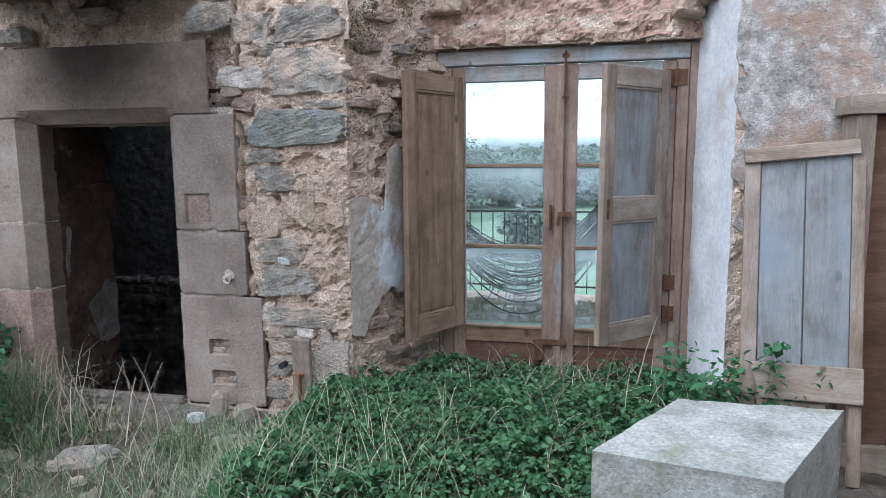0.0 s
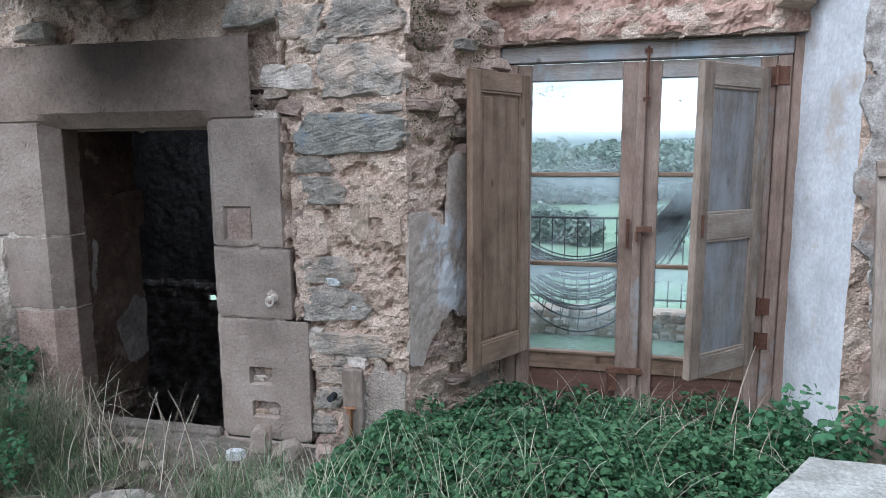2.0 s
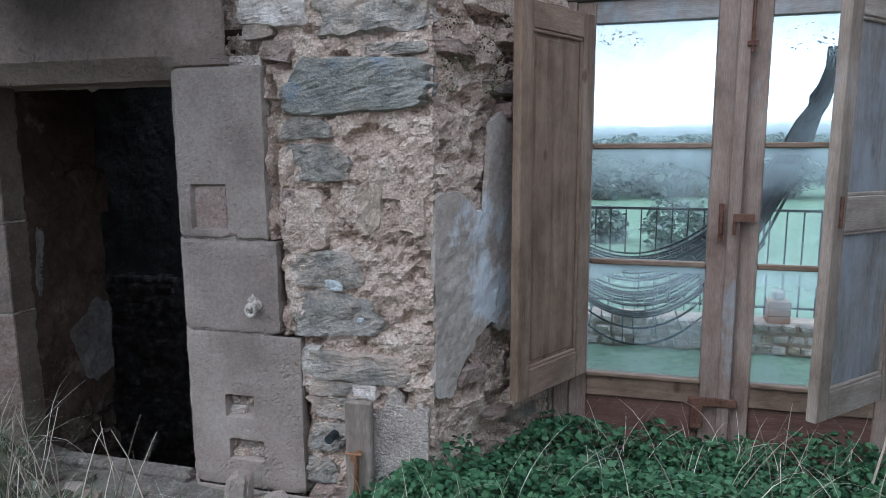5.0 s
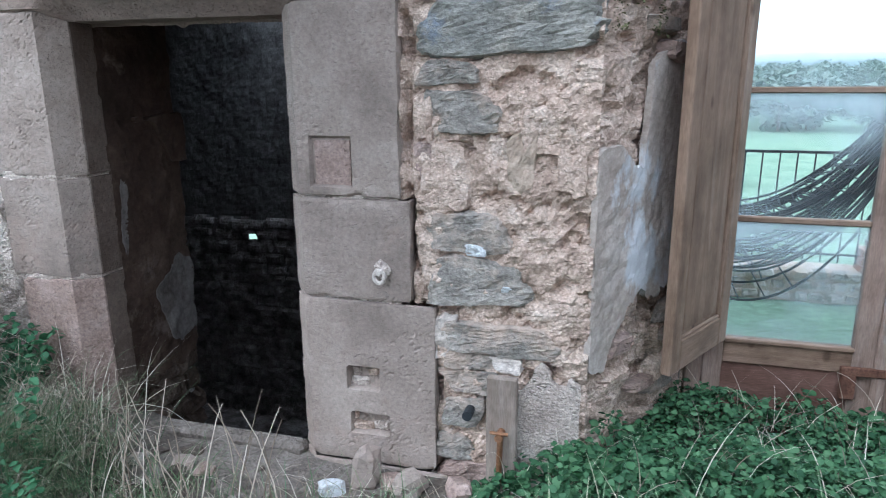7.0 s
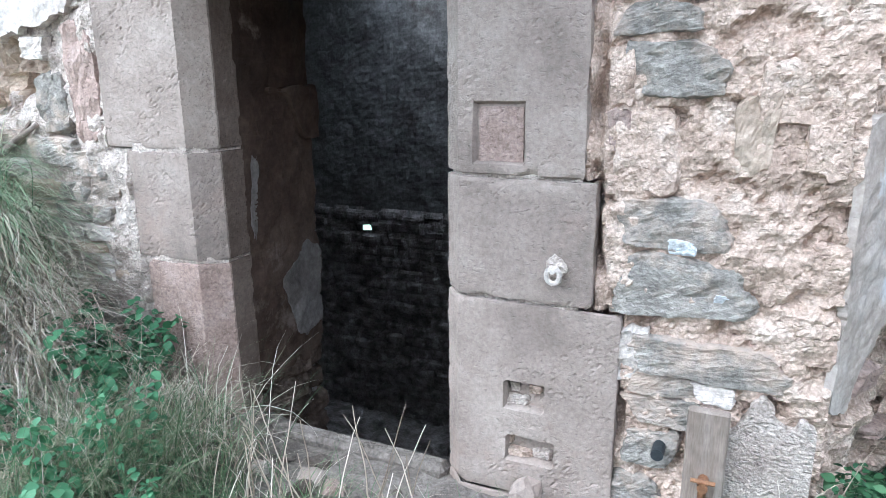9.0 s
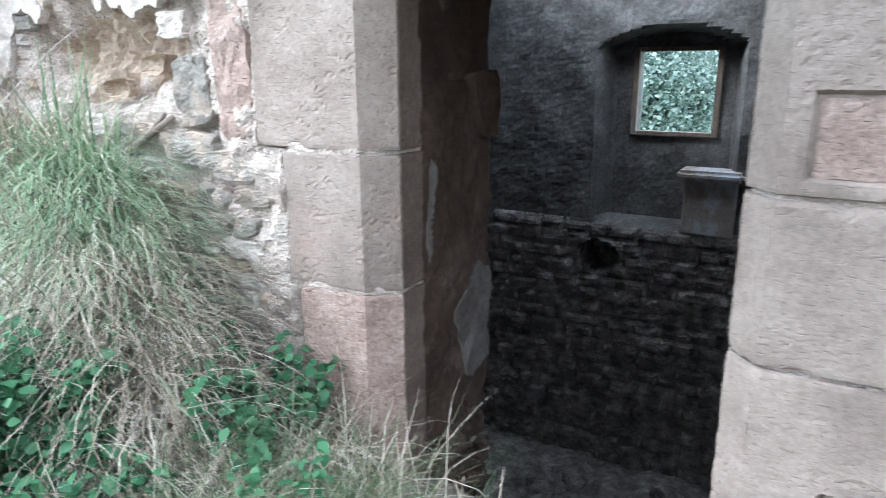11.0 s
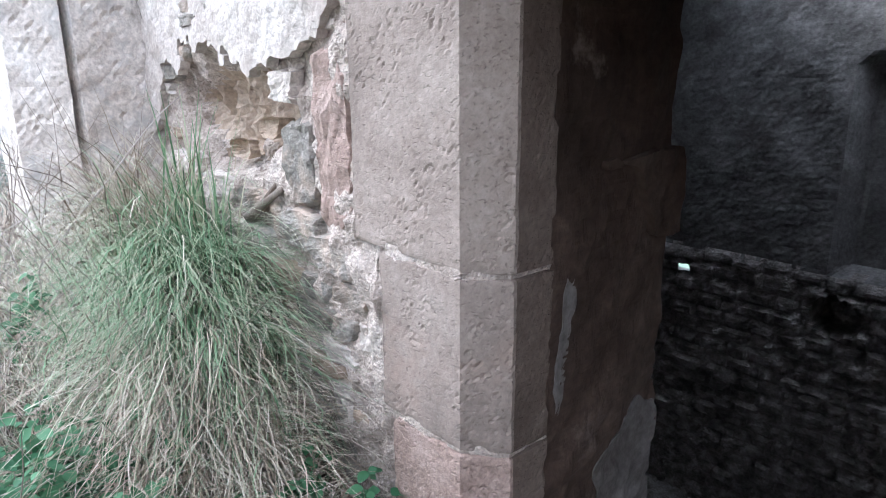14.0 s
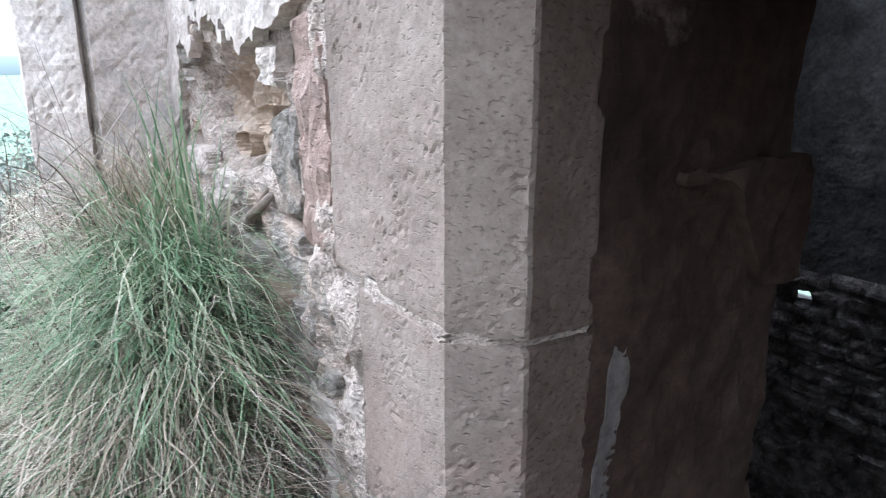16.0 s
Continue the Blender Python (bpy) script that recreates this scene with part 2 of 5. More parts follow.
def wood(name, a, b, c, stretch, paint=None, paint_at=(0.5, 0.62)):
    m, n, l, p = shader(name)
    tc = n.new("ShaderNodeTexCoord").outputs["Object"]
    info = n.new("ShaderNodeObjectInfo")
    sh = n.new("ShaderNodeVectorMath")
    sh.operation = "SCALE"
    sh.inputs[0].default_value = (3.1, 4.3, 5.7)
    l.new(info.outputs["Random"], sh.inputs["Scale"])
    ad = n.new("ShaderNodeVectorMath")
    l.new(tc, ad.inputs[0])
    l.new(sh.outputs[0], ad.inputs[1])
    tc = ad.outputs[0]
    ring = noise_tex(n, l, tc, 4.0, 4, 0.5, stretch)
    ring.inputs["Distortion"].default_value = 1.2
    fib = noise_tex(n, l, tc, 75.0, 4, 0.6, stretch)
    worn = noise_tex(n, l, tc, 4.5, 6, 0.65)
    col = ramp(n, l, ring.outputs[0], [(0.15, a), (0.5, b), (0.85, c)]).outputs[0]
    g = ramp(n, l, fib.outputs[0], [(0.3, (0.70, 0.70, 0.70)), (0.7, (1.2, 1.2, 1.2))]).outputs[0]
    col = blend(n, l, col, g, 0.8, "MULTIPLY")
    w = ramp(n, l, worn.outputs[0], [(0.32, (0.62, 0.60, 0.58)), (0.52, (1.0, 1.0, 1.0)), (0.72, (1.28, 1.3, 1.33))]).outputs[0]
    col = blend(n, l, col, w, 0.8, "MULTIPLY")
    kn = n.new("ShaderNodeTexVoronoi")
    kn.inputs["Scale"].default_value = 4.0
    km = n.new("ShaderNodeMapping")
    km.inputs["Scale"].default_value = (1.0, 1.0, 0.55)
    l.new(tc, km.inputs[0])
    l.new(km.outputs[0], kn.inputs["Vector"])
    kf = ramp(n, l, kn.outputs["Distance"], [(0.04, (0.4, 0.36, 0.33)), (0.085, (1.0, 1.0, 1.0))]).outputs[0]
    col = blend(n, l, col, kf, 0.8, "MULTIPLY")
    if paint:
        pn = noise_tex(n, l, tc, 3.2, 8, 0.7, (1.6, 1.6, 0.6))
        f = ramp(n, l, pn.outputs[0], [(paint_at[0], (0, 0, 0)), (paint_at[1], (0.85, 0.85, 0.85))]).outputs[0]
        col = blend(n, l, col, paint, f)
    l.new(col, p.inputs["Base Color"])
    p.inputs["Roughness"].default_value = 0.8
    p.inputs["Specular IOR Level"].default_value = 0.3
    bu = n.new("ShaderNodeBump")
    bu.inputs["Strength"].default_value = 0.4
    bu.inputs["Distance"].default_value = 0.004
    l.new(fib.outputs[0], bu.inputs["Height"])
    l.new(bu.outputs[0], p.inputs["Normal"])
    return m


VERT, HORZ = (3.2, 3.2, 0.30), (0.30, 3.2, 3.2)
M_WOOD = wood("brown_weathered_wood", (0.115, 0.074, 0.052), (0.22, 0.15, 0.107), (0.31, 0.24, 0.19), VERT)
M_WOOD_H = wood("brown_weathered_rail_wood", (0.15, 0.095, 0.065), (0.24, 0.165, 0.12), (0.31, 0.235, 0.185), HORZ)
M_GREYWOOD = wood("grey_weathered_wood", (0.13, 0.10, 0.08), (0.27, 0.215, 0.175), (0.36, 0.30, 0.255), VERT, (0.33, 0.35, 0.37), (0.56, 0.74))
M_BLUEPANEL = wood("blue_grey_shutter_panel", (0.12, 0.10, 0.09), (0.22, 0.205, 0.195), (0.30, 0.30, 0.30), VERT, (0.28, 0.31, 0.35), (0.46, 0.68))
M_GREYWOOD_H = wood("grey_weathered_rail_wood", (0.20, 0.16, 0.13), (0.31, 0.26, 0.22), (0.41, 0.36, 0.32), HORZ)
M_FRAMEWOOD = wood("faded_pinkish_frame_wood", (0.20, 0.133, 0.104), (0.29, 0.213, 0.175), (0.37, 0.30, 0.26), VERT, (0.36, 0.39, 0.42), (0.58, 0.72))
M_FRAMEWOOD_H = wood("faded_blue_head_wood", (0.25, 0.19, 0.165), (0.33, 0.30, 0.285), (0.42, 0.43, 0.44), HORZ, (0.33, 0.39, 0.44), (0.48, 0.6))
M_REDWOOD = wood("red_brown_panel_wood", (0.11, 0.058, 0.045), (0.165, 0.092, 0.072), (0.22, 0.135, 0.11), HORZ)
M_BLUEWOOD = wood("faded_blue_boards", (0.17, 0.14, 0.115), (0.23, 0.235, 0.24), (0.30, 0.34, 0.37), VERT, (0.23, 0.275, 0.325), (0.40, 0.66))
M_TANWOOD = wood("pale_tan_wood", (0.19, 0.145, 0.115), (0.29, 0.24, 0.205), (0.39, 0.345, 0.31), VERT)
M_TANWOOD_H = wood("pale_tan_rail_wood", (0.20, 0.15, 0.12), (0.32, 0.265, 0.22), (0.43, 0.39, 0.35), HORZ)


def leafy(name, cols, rough=0.55, trans=0.25):
    m, n, l, p = shader(name)
    geo = n.new("ShaderNodeNewGeometry")
    k = len(cols)
    c = ramp(n, l, geo.outputs["Random Per Island"], [(i / max(1, k - 1), q) for i, q in enumerate(cols)]).outputs[0]
    l.new(c, p.inputs["Base Color"])
    p.inputs["Roughness"].default_value = rough
    p.inputs["Specular IOR Level"].default_value = 0.25
    tr = n.new("ShaderNodeBsdfTranslucent")
    l.new(c, tr.inputs[0])
    mx = n.new("ShaderNodeMixShader")
    mx.inputs[0].default_value = trans
    l.new(p.outputs[0], mx.inputs[1])
    l.new(tr.outputs[0], mx.inputs[2])
    l.new(mx.outputs[0], n["Material Output"].inputs[0])
    return m


M_BRAMBLE = leafy("bramble_leaves", [(0.025, 0.075, 0.035), (0.045, 0.12, 0.055), (0.07, 0.165, 0.075), (0.11, 0.22, 0.11)])
M_NETTLE = leafy("nettle_leaves", [(0.035, 0.115, 0.055), (0.06, 0.17, 0.08), (0.095, 0.23, 0.12)])
M_GRASS = leafy("green_grass", [(0.08, 0.15, 0.08), (0.15, 0.26, 0.15), (0.26, 0.36, 0.22), (0.44, 0.46, 0.33), (0.58, 0.53, 0.42)])
M_TUFT = leafy("tuft_grass", [(0.085, 0.165, 0.085), (0.155, 0.28, 0.155), (0.27, 0.41, 0.25), (0.43, 0.50, 0.35), (0.64, 0.61, 0.48)])
M_DRY = leafy("dry_grass", [(0.16, 0.125, 0.095), (0.36, 0.30, 0.235), (0.57, 0.50, 0.415), (0.74, 0.69, 0.61)], 0.8, 0.18)
M_SHORTGRASS = leafy("short_grass", [(0.05, 0.09, 0.045), (0.09, 0.155, 0.075), (0.15, 0.21, 0.11), (0.28, 0.27, 0.19)])
M_MOSS = leafy("wall_moss", [(0.06, 0.075, 0.035), (0.11, 0.12, 0.055), (0.17, 0.155, 0.085)], 0.9, 0.1)
M_CANE = leafy("pale_canes", [(0.30, 0.25, 0.23), (0.44, 0.39, 0.37), (0.56, 0.50, 0.48)], 0.7, 0.0)
M_TWIG = leafy("dead_stems", [(0.12, 0.09, 0.075), (0.27, 0.23, 0.20), (0.42, 0.37, 0.34)], 0.8, 0.0)
# woodland and meadow paled towards blue: distance haze put into the colour
M_TREES = leafy("hazed_woodland_foliage", [(0.10, 0.145, 0.13), (0.165, 0.215, 0.185), (0.25, 0.305, 0.265)], 0.7, 0.2)
M_FIELD = weathered("meadow", [(0.12, 0.195, 0.13), (0.175, 0.265, 0.18), (0.235, 0.325, 0.23)], 0.6, 12, bump=0.5, depth=0.03)
M_ROPE = weathered("dark_blue_rope", [(0.012, 0.015, 0.02), (0.028, 0.032, 0.042)], 20, 120, bump=0.3, depth=0.003)


def glass():
    m, n, l, p = shader("misted_dirty_haze_glass")
    n.remove(p)
    tc = n.new("ShaderNodeTexCoord").outputs["Object"]
    mist = noise_tex(n, l, tc, 2.4, 5, 0.55)
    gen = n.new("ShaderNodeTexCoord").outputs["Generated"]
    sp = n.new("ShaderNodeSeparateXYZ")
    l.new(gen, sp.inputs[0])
    # condensation thickened towards each pane's top, also carrying the haze outside
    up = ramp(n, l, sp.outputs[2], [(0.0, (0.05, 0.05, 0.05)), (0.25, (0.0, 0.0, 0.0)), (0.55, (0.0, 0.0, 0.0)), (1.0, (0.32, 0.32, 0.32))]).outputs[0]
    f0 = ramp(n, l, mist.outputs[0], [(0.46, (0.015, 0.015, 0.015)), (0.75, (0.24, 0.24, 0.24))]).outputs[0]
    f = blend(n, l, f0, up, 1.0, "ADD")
    clear = n.new("ShaderNodeBsdfTransparent")
    clear.inputs[0].default_value = (0.93, 0.96, 0.96, 1)
    gl = n.new("ShaderNodeBsdfGlossy")
    gl.inputs["Roughness"].default_value = 0.02
    haze = n.new("ShaderNodeBsdfTranslucent")
    haze.inputs[0].default_value = (0.76, 0.83, 0.87, 1)
    m1 = n.new("ShaderNodeMixShader")
    l.new(f, m1.inputs[0])
    l.new(clear.outputs[0], m1.inputs[1])
    l.new(haze.outputs[0], m1.inputs[2])
    m2 = n.new("ShaderNodeMixShader")
    m2.inputs[0].default_value = 0.05
    l.new(m1.outputs[0], m2.inputs[1])
    l.new(gl.outputs[0], m2.inputs[2])
    l.new(m2.outputs[0], n["Material Output"].inputs[0])
    return m


M_GLASS = glass()

# ---- building helpers ----
rng = np.random.default_rng(7)


def mesh_object(name, verts, faces, material, parent=None, label="", smooth=False):
    me = bpy.data.meshes.new(name)
    me.from_pydata([tuple(map(float, v)) for v in verts], [], [tuple(map(int, f)) for f in faces])
    me.materials.append(material)
    if smooth:
        me.polygons.foreach_set("use_smooth", [True] * len(me.polygons))
    me.update()
    ob = new(name, me)
    if parent is not None:
        ob.parent = parent
    if label:
        tagged(ob, label)
    return ob


def part(name, bm, material, parent=None, label="", smooth=False):
    me = bpy.data.meshes.new(name)
    bm.normal_update()
    bm.to_mesh(me)
    bm.free()
    me.materials.append(material)
    if smooth:
        me.polygons.foreach_set("use_smooth", [True] * len(me.polygons))
    ob = new(name, me)
    if parent is not None:
        ob.parent = parent
    if label:
        tagged(ob, label)
    return ob


def empty(name, loc=(0, 0, 0), rz=0.0):
    ob = new(name)
    ob.matrix_basis = Matrix.Translation(loc) @ Matrix.Rotation(radians(rz), 4, "Z")
    return ob


def box(bm, x0, x1, y0, y1, z0, z1, m=None):
    vs = [bm.verts.new((x, y, z)) for x in (x0, x1) for y in (y0, y1) for z in (z0, z1)]
    for f in ((0, 1, 3, 2), (4, 6, 7, 5), (0, 4, 5, 1), (2, 3, 7, 6), (0, 2, 6, 4), (1, 5, 7, 3)):
        bm.faces.new([vs[i] for i in f])
    if m is not None:
        bmesh.ops.transform(bm, matrix=m, verts=vs)
    return vs


def soften(bm, w=0.004, seg=1):
    bmesh.ops.bevel(bm, geom=list(bm.edges), offset=w, segments=seg, affect="EDGES", clamp_overlap=True)


def slab(name, x0, x1, y0, y1, z0, z1, material, parent=None, bev=0.004, label="", seg=1):
    bm = bmesh.new()
    box(bm, x0, x1, y0, y1, z0, z1)
    if bev:
        soften(bm, bev, seg)
    return part(name, bm, material, parent, label)


def nz(x, y, z, s, oct=3):
    return noise.fractal((x * s, y * s, z * s), 1.0, 2.0, oct)


def surface(u, v, place):
    """A grid of points place(u, v) with its faces."""
    nu, nv = len(u), len(v)
    verts = [place(a, b) for b in v for a in u]
    faces = [(j * nu + i, j * nu + i + 1, (j + 1) * nu + i + 1, (j + 1) * nu + i) for j in range(nv - 1) for i in range(nu - 1)]
    return verts, faces


def steps(a, b, d):
    return np.linspace(a, b, max(2, int(round((b - a) / d)) + 1))


def join_box(verts, faces, x0, x1, y0, y1, z0, z1):
    o = len(verts)
    verts += [(x, y, z) for x in (x0, x1) for y in (y0, y1) for z in (z0, z1)]
    faces += [tuple(o + i for i in f) for f in ((0, 1, 3, 2), (4, 6, 7, 5), (0, 4, 5, 1), (2, 3, 7, 6), (0, 2, 6, 4), (1, 5, 7, 3))]


def stone(cx, cz, w, h, d, material, parent, place, seed, name="stone", flat=0.016, n=17):
    """A rough-faced stone bedded in a wall. place(u, v, out) turns wall coordinates into a point."""
    verts, faces = [], []
    r = random.Random(seed)
    cor = [r.uniform(-0.16, 0.16) for _ in range(8)]
    for j in range(n):
        for i in range(n):
            a, b = -1 + 2 * i / (n - 1), -1 + 2 * j / (n - 1)
            e = max(abs(a), abs(b))
            k = 1 - 0.16 * (abs(a) * abs(b)) ** 3
            wob = 0.16 * noise.noise((a * 1.6 + seed, b * 1.6, seed * 0.37)) + 0.07 * noise.noise((a * 5 + seed, b * 5, seed * 0.7))
            x = cx + w / 2 * (a * k + wob + cor[0] * b * a + cor[1] * b)
            z = cz + h / 2 * (b * k + wob + cor[2] * a * b + cor[3] * a)
            out = d * (1 - 0.35 * e ** 5) + flat * nz(x, z, seed, 12, 5) + cor[4] * d * a * 2 + cor[5] * d * b
            fl = nz(x, z * 1.8, seed + 3, 9, 3) * 3.5
            out += 0.004 * (math.floor(fl) + sm(0.7, 1.0, fl - math.floor(fl)) - fl + 0.3)
            if e > 0.99:
                out = -0.03
            verts.append(place(x, z, out))
    for j in range(n - 1):
        for i in range(n - 1):
            q = j * n + i
            faces.append((q, q + 1, q + n + 1, q + n))
    return mesh_object(name, verts, faces, material, parent)


def ragged(name, u, v, mask, place, thick, material, parent, label=""):
    """A broken sheet of plaster: cells where mask is positive, with the thickness at its torn edge."""
    nu, nv = len(u), len(v)
    keep = {(i, j) for j in range(nv - 1) for i in range(nu - 1) if mask((u[i] + u[i + 1]) / 2, (v[j] + v[j + 1]) / 2) > 0}
    idx, verts, faces = {}, [], []

    def p(i, j, front):
        key = (i, j, front)
        if key not in idx:
            idx[key] = len(verts)
            du, dv = 0.0, 0.0
            if any((i + a, j + b) not in keep for a in (-1, 0) for b in (-1, 0)):
                hu, hv = u[1] - u[0], v[1] - v[0]
                m0 = mask(u[i], v[j])
                ga = (mask(u[i] + 0.3 * hu, v[j]) - m0) / 0.3
                gb = (mask(u[i], v[j] + 0.3 * hv) - m0) / 0.3
                k = -m0 / max(1e-6, ga * ga + gb * gb)
                du = hu * min(0.6, max(-0.6, k * ga))
                dv = hv * min(0.6, max(-0.6, k * gb))
            verts.append(place(u[i] + du, v[j] + dv, thick if front else -0.015))
        return idx[key]
    for i, j in keep:
        faces.append((p(i, j, 1), p(i + 1, j, 1), p(i + 1, j + 1, 1), p(i, j + 1, 1)))
        for (di, dj), (a, b) in {(-1, 0): ((0, 1), (0, 0)), (1, 0): ((1, 0), (1, 1)), (0, -1): ((0, 0), (1, 0)), (0, 1): ((1, 1), (0, 1))}.items():
            if (i + di, j + dj) not in keep:
                a2, b2 = (i + a[0], j + a[1]), (i + b[0], j + b[1])
                faces.append((p(*a2, 1), p(*a2, 0), p(*b2, 0), p(*b2, 1)))
    return mesh_object(name, verts, faces, material, parent, label)


def path_block(name, path, z0, z1, material, parent, seed, step=0.010, rough=0.0035, recess=(), place=None, joint=0.006, label=""):
    """A dressed block: a cross-section path (x, y) swept from z0 to z1, with worn edges and cut sockets (s0, s1, z0, z1, depth)."""
    pts, s = [], 0.0
    for (ax, ay), (bx, by) in zip(path, path[1:]):
        L = math.hypot(bx - ax, by - ay)
        k = max(1, int(round(L / step)))
        nx, ny = (by - ay) / L, -(bx - ax) / L
        for q in range(k):
            f = q / k
            pts.append((ax + (bx - ax) * f, ay + (by - ay) * f, nx, ny, s + L * f))
        s += L
    pts.append((*path[-1], nx, ny, s))
    zs = [z0, z0 + 0.004] + list(steps(z0 + 0.014, z1 - 0.014, step)) + [z1 - 0.004, z1]
    verts, faces = [], []
    for z in zs:
        edge = min(z - z0, z1 - z)
        for x, y, ax, ay, q in pts:
            o = rough * nz(x * 1.0, z, seed + y, 9, 4) + 0.3 * rough * noise.noise((x * 60, y * 60, z * 60)) - rough * 1.1 * sm(0.30, 0.52, noise.noise((x * 68 + seed, y * 68, z * 92))) * sm(-0.25, 0.2, noise.noise((x * 5, y * 5, z * 5 + seed)))
            es = min(q, s - q)
            if edge < 0.003 or es < 0.003:
                o -= joint * 2
            elif edge < 0.01 or es < 0.012:
                o -= joint * 0.35
            near = min(edge, es)
            if near < 0.035:
                o -= 0.016 * sm(0.18, 0.55, noise.noise((x * 11 + seed, y * 11, z * 11))) * sm(0.035, 0.0, near)
            for a, b, c, d, dep in recess:
                if a < q < b and c < z < d:
                    o -= dep * (0.9 + 0.2 * noise.noise((q * 30, z * 30, seed)))
            verts.append((x + ax * o, y + ay * o, z) if place is None else place(x + ax * o, y + ay * o, z))
    nu = len(pts)
    for j in range(len(zs) - 1):
        for i in range(nu - 1):
            faces.append((j * nu + i, j * nu + i + 1, (j + 1) * nu + i + 1, (j + 1) * nu + i))
    return mesh_object(name, verts, faces, material, parent, label)


# ---- ground ----
def sm(a, b, x):
    t = min(1.0, max(0.0, (x - a) / (b - a)))
    return t * t * (3 - 2 * t)


def ground_z(x, y):
    if y < 4.58 or (x < -8.7 and y < BACK + 0.3):
        up = 0.78 * sm(-3.95, -5.3, x) * (0.25 + 0.75 * sm(2.0, 3.75, y)) * (1 - 0.5 * sm(-7.0, -9.0, x))
        lip = 0.14 * sm(-3.3, -3.9, x) * sm(2.6, 3.4, y)
        h = -0.04 + up + lip + 0.035 * nz(x, y, 0, 2.2) + 0.02 * nz(x, y, 4, 9)
        h -= 0.10 * sm(3.6, 2.4, y) * sm(-3.6, -2.4, x)
        if -3.75 < x < -2.55 and y > 3.75:
            h = min(h, 0.0 + 0.015 * nz(x, y, 2, 12))
            if y > 3.97 + 0.04 * nz(x, 0, 0, 3):
                h = -1.35 + 0.08 * nz(x, y, 0, 6)
        return h - 1.0 * sm(-12, -30, x)
    if x < -2.25 and y < BACK + 0.3:
        return ROOM_FLOOR + 0.10 * nz(x, y, 0, 1.6) + 0.05 * nz(x, y, 1, 7)
    if y < 7.6:
        return -0.22 + 0.02 * nz(x, y, 0, 3)
    far = -0.3 - 2.9 * sm(7.6, 22, y)
    if y < 30:
        far = min(far, -0.3 - 3.2 * sm(-2.2, -2.5, x))
    far += 6.5 * sm(60, 330, y) + 1.0 * nz(x, y, 0, 0.02) * sm(40, 90, y)
    return far


def axis(*runs):
    a = np.concatenate([np.arange(p, q, d) for p, q, d in runs])
    return np.append(a, runs[-1][1])


gx = axis((-900, -60, 60), (-60, -12, 4), (-12, -6.6, 0.3), (-6.6, 1.8, 0.05), (1.8, 12, 0.5), (12, 60, 4), (60, 900, 60))
gy = axis((-300, -40, 40), (-40, -4, 3), (-4, 0.5, 0.3), (0.5, 4.9, 0.05), (4.9, 9, 0.15), (9, 40, 2), (40, 400, 12), (400, 1800, 140))
gv, gf = surface(gx, gy, lambda x, y: (x, y, ground_z(x, y)))
ground = mesh_object("ground", gv, gf, M_EARTH, smooth=True)
ground.data.materials.append(M_FIELD)
ground.data.materials.append(M_ROOMSTONE)
ground.data.materials.append(M_DUST)
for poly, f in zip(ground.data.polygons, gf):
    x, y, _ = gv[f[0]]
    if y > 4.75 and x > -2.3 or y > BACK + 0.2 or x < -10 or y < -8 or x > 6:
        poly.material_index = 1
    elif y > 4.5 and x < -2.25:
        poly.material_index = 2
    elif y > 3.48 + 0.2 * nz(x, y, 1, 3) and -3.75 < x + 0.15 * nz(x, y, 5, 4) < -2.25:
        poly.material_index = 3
tagged(ground, "dusty rubble-strewn earth running out into green meadow", "ground", kind="structure")

# ---- walls ----
def courses(x, z, seed=0.0):
    zz = z / 0.16 + 0.55 * noise.noise((x * 1.1, z * 1.3, seed)) + 0.2 * noise.noise((x * 4, z * 4, seed))
    row = math.floor(zz)
    k = zz - row
    off = 5.17 * row
    q = x / 0.30 + off + 0.6 * noise.noise((row * 3.1, x * 2.0, seed)) + 0.2 * noise.noise((x * 5, z * 5, seed))
    c = q - math.floor(q)
    e = min(k, 1 - k, 2 * c, 2 * (1 - c))
    return 0.05 * sm(0.0, 0.22, e) + 0.04 * noise.noise((math.floor(q) * 1.7, row * 2.3, seed)) + 0.02 * nz(x, z, 6, 9)


TOP = 4.6
FRONT = 3.83


def front(x, z, out):
    return (x, FRONT - out, z)


wall = empty("wall_facade")
tagged(wall, "ruined rubble stone wall with a dressed sandstone doorway", "wall", kind="structure")


def seam(z):
    """The open crack between dressed jamb and rubble."""
    return -2.135 + 0.05 * sm(1.1, 0.7, z) + 0.07 * sm(0.7, 0.3, z) + 0.025 * nz(z, 0, 0, 5)


def pier_y(x, z):
    return FRONT + 0.018 + 0.026 * nz(x, z, 0, 5) + 0.016 * nz(x, z, 3, 17, 4) + 0.008 * nz(x, z, 5, 42, 2) + 0.034 * sm(0.24, 0.55, nz(x, z * 1.3, 9, 7, 4)) + 0.08 * sm(0.0, -0.03, x - (-2.16 if z > 1.15 else -2.12 if z > 0.73 else -2.025)) + 0.07 * sm(0.028, 0.006, abs(x - seam(z))) * sm(-0.2, 0.25, nz(z, 0, 6, 3) + 0.2)


# rubble pier between the doorway and the glazed door
v, f = surface(steps(-2.42, -1.43, 0.012), steps(-0.4, 2.75, 0.012), lambda x, z: (x, pier_y(x, z) - 0.01, z))
join_box(v, f, -2.55, -1.60, 3.95, 4.48, -0.4, TOP)
mesh_object("mortar_face", v, f, M_MORTAR, wall)


def splay_l(u, z, out):
    """Left window reveal: u from 0 at the wall's arris to 1 at the window frame."""
    x, y = -1.43 + 0.45 * u, FRONT + 0.02 + 0.76 * u
    return (x + 0.86 * out, y - 0.5 * out, z)


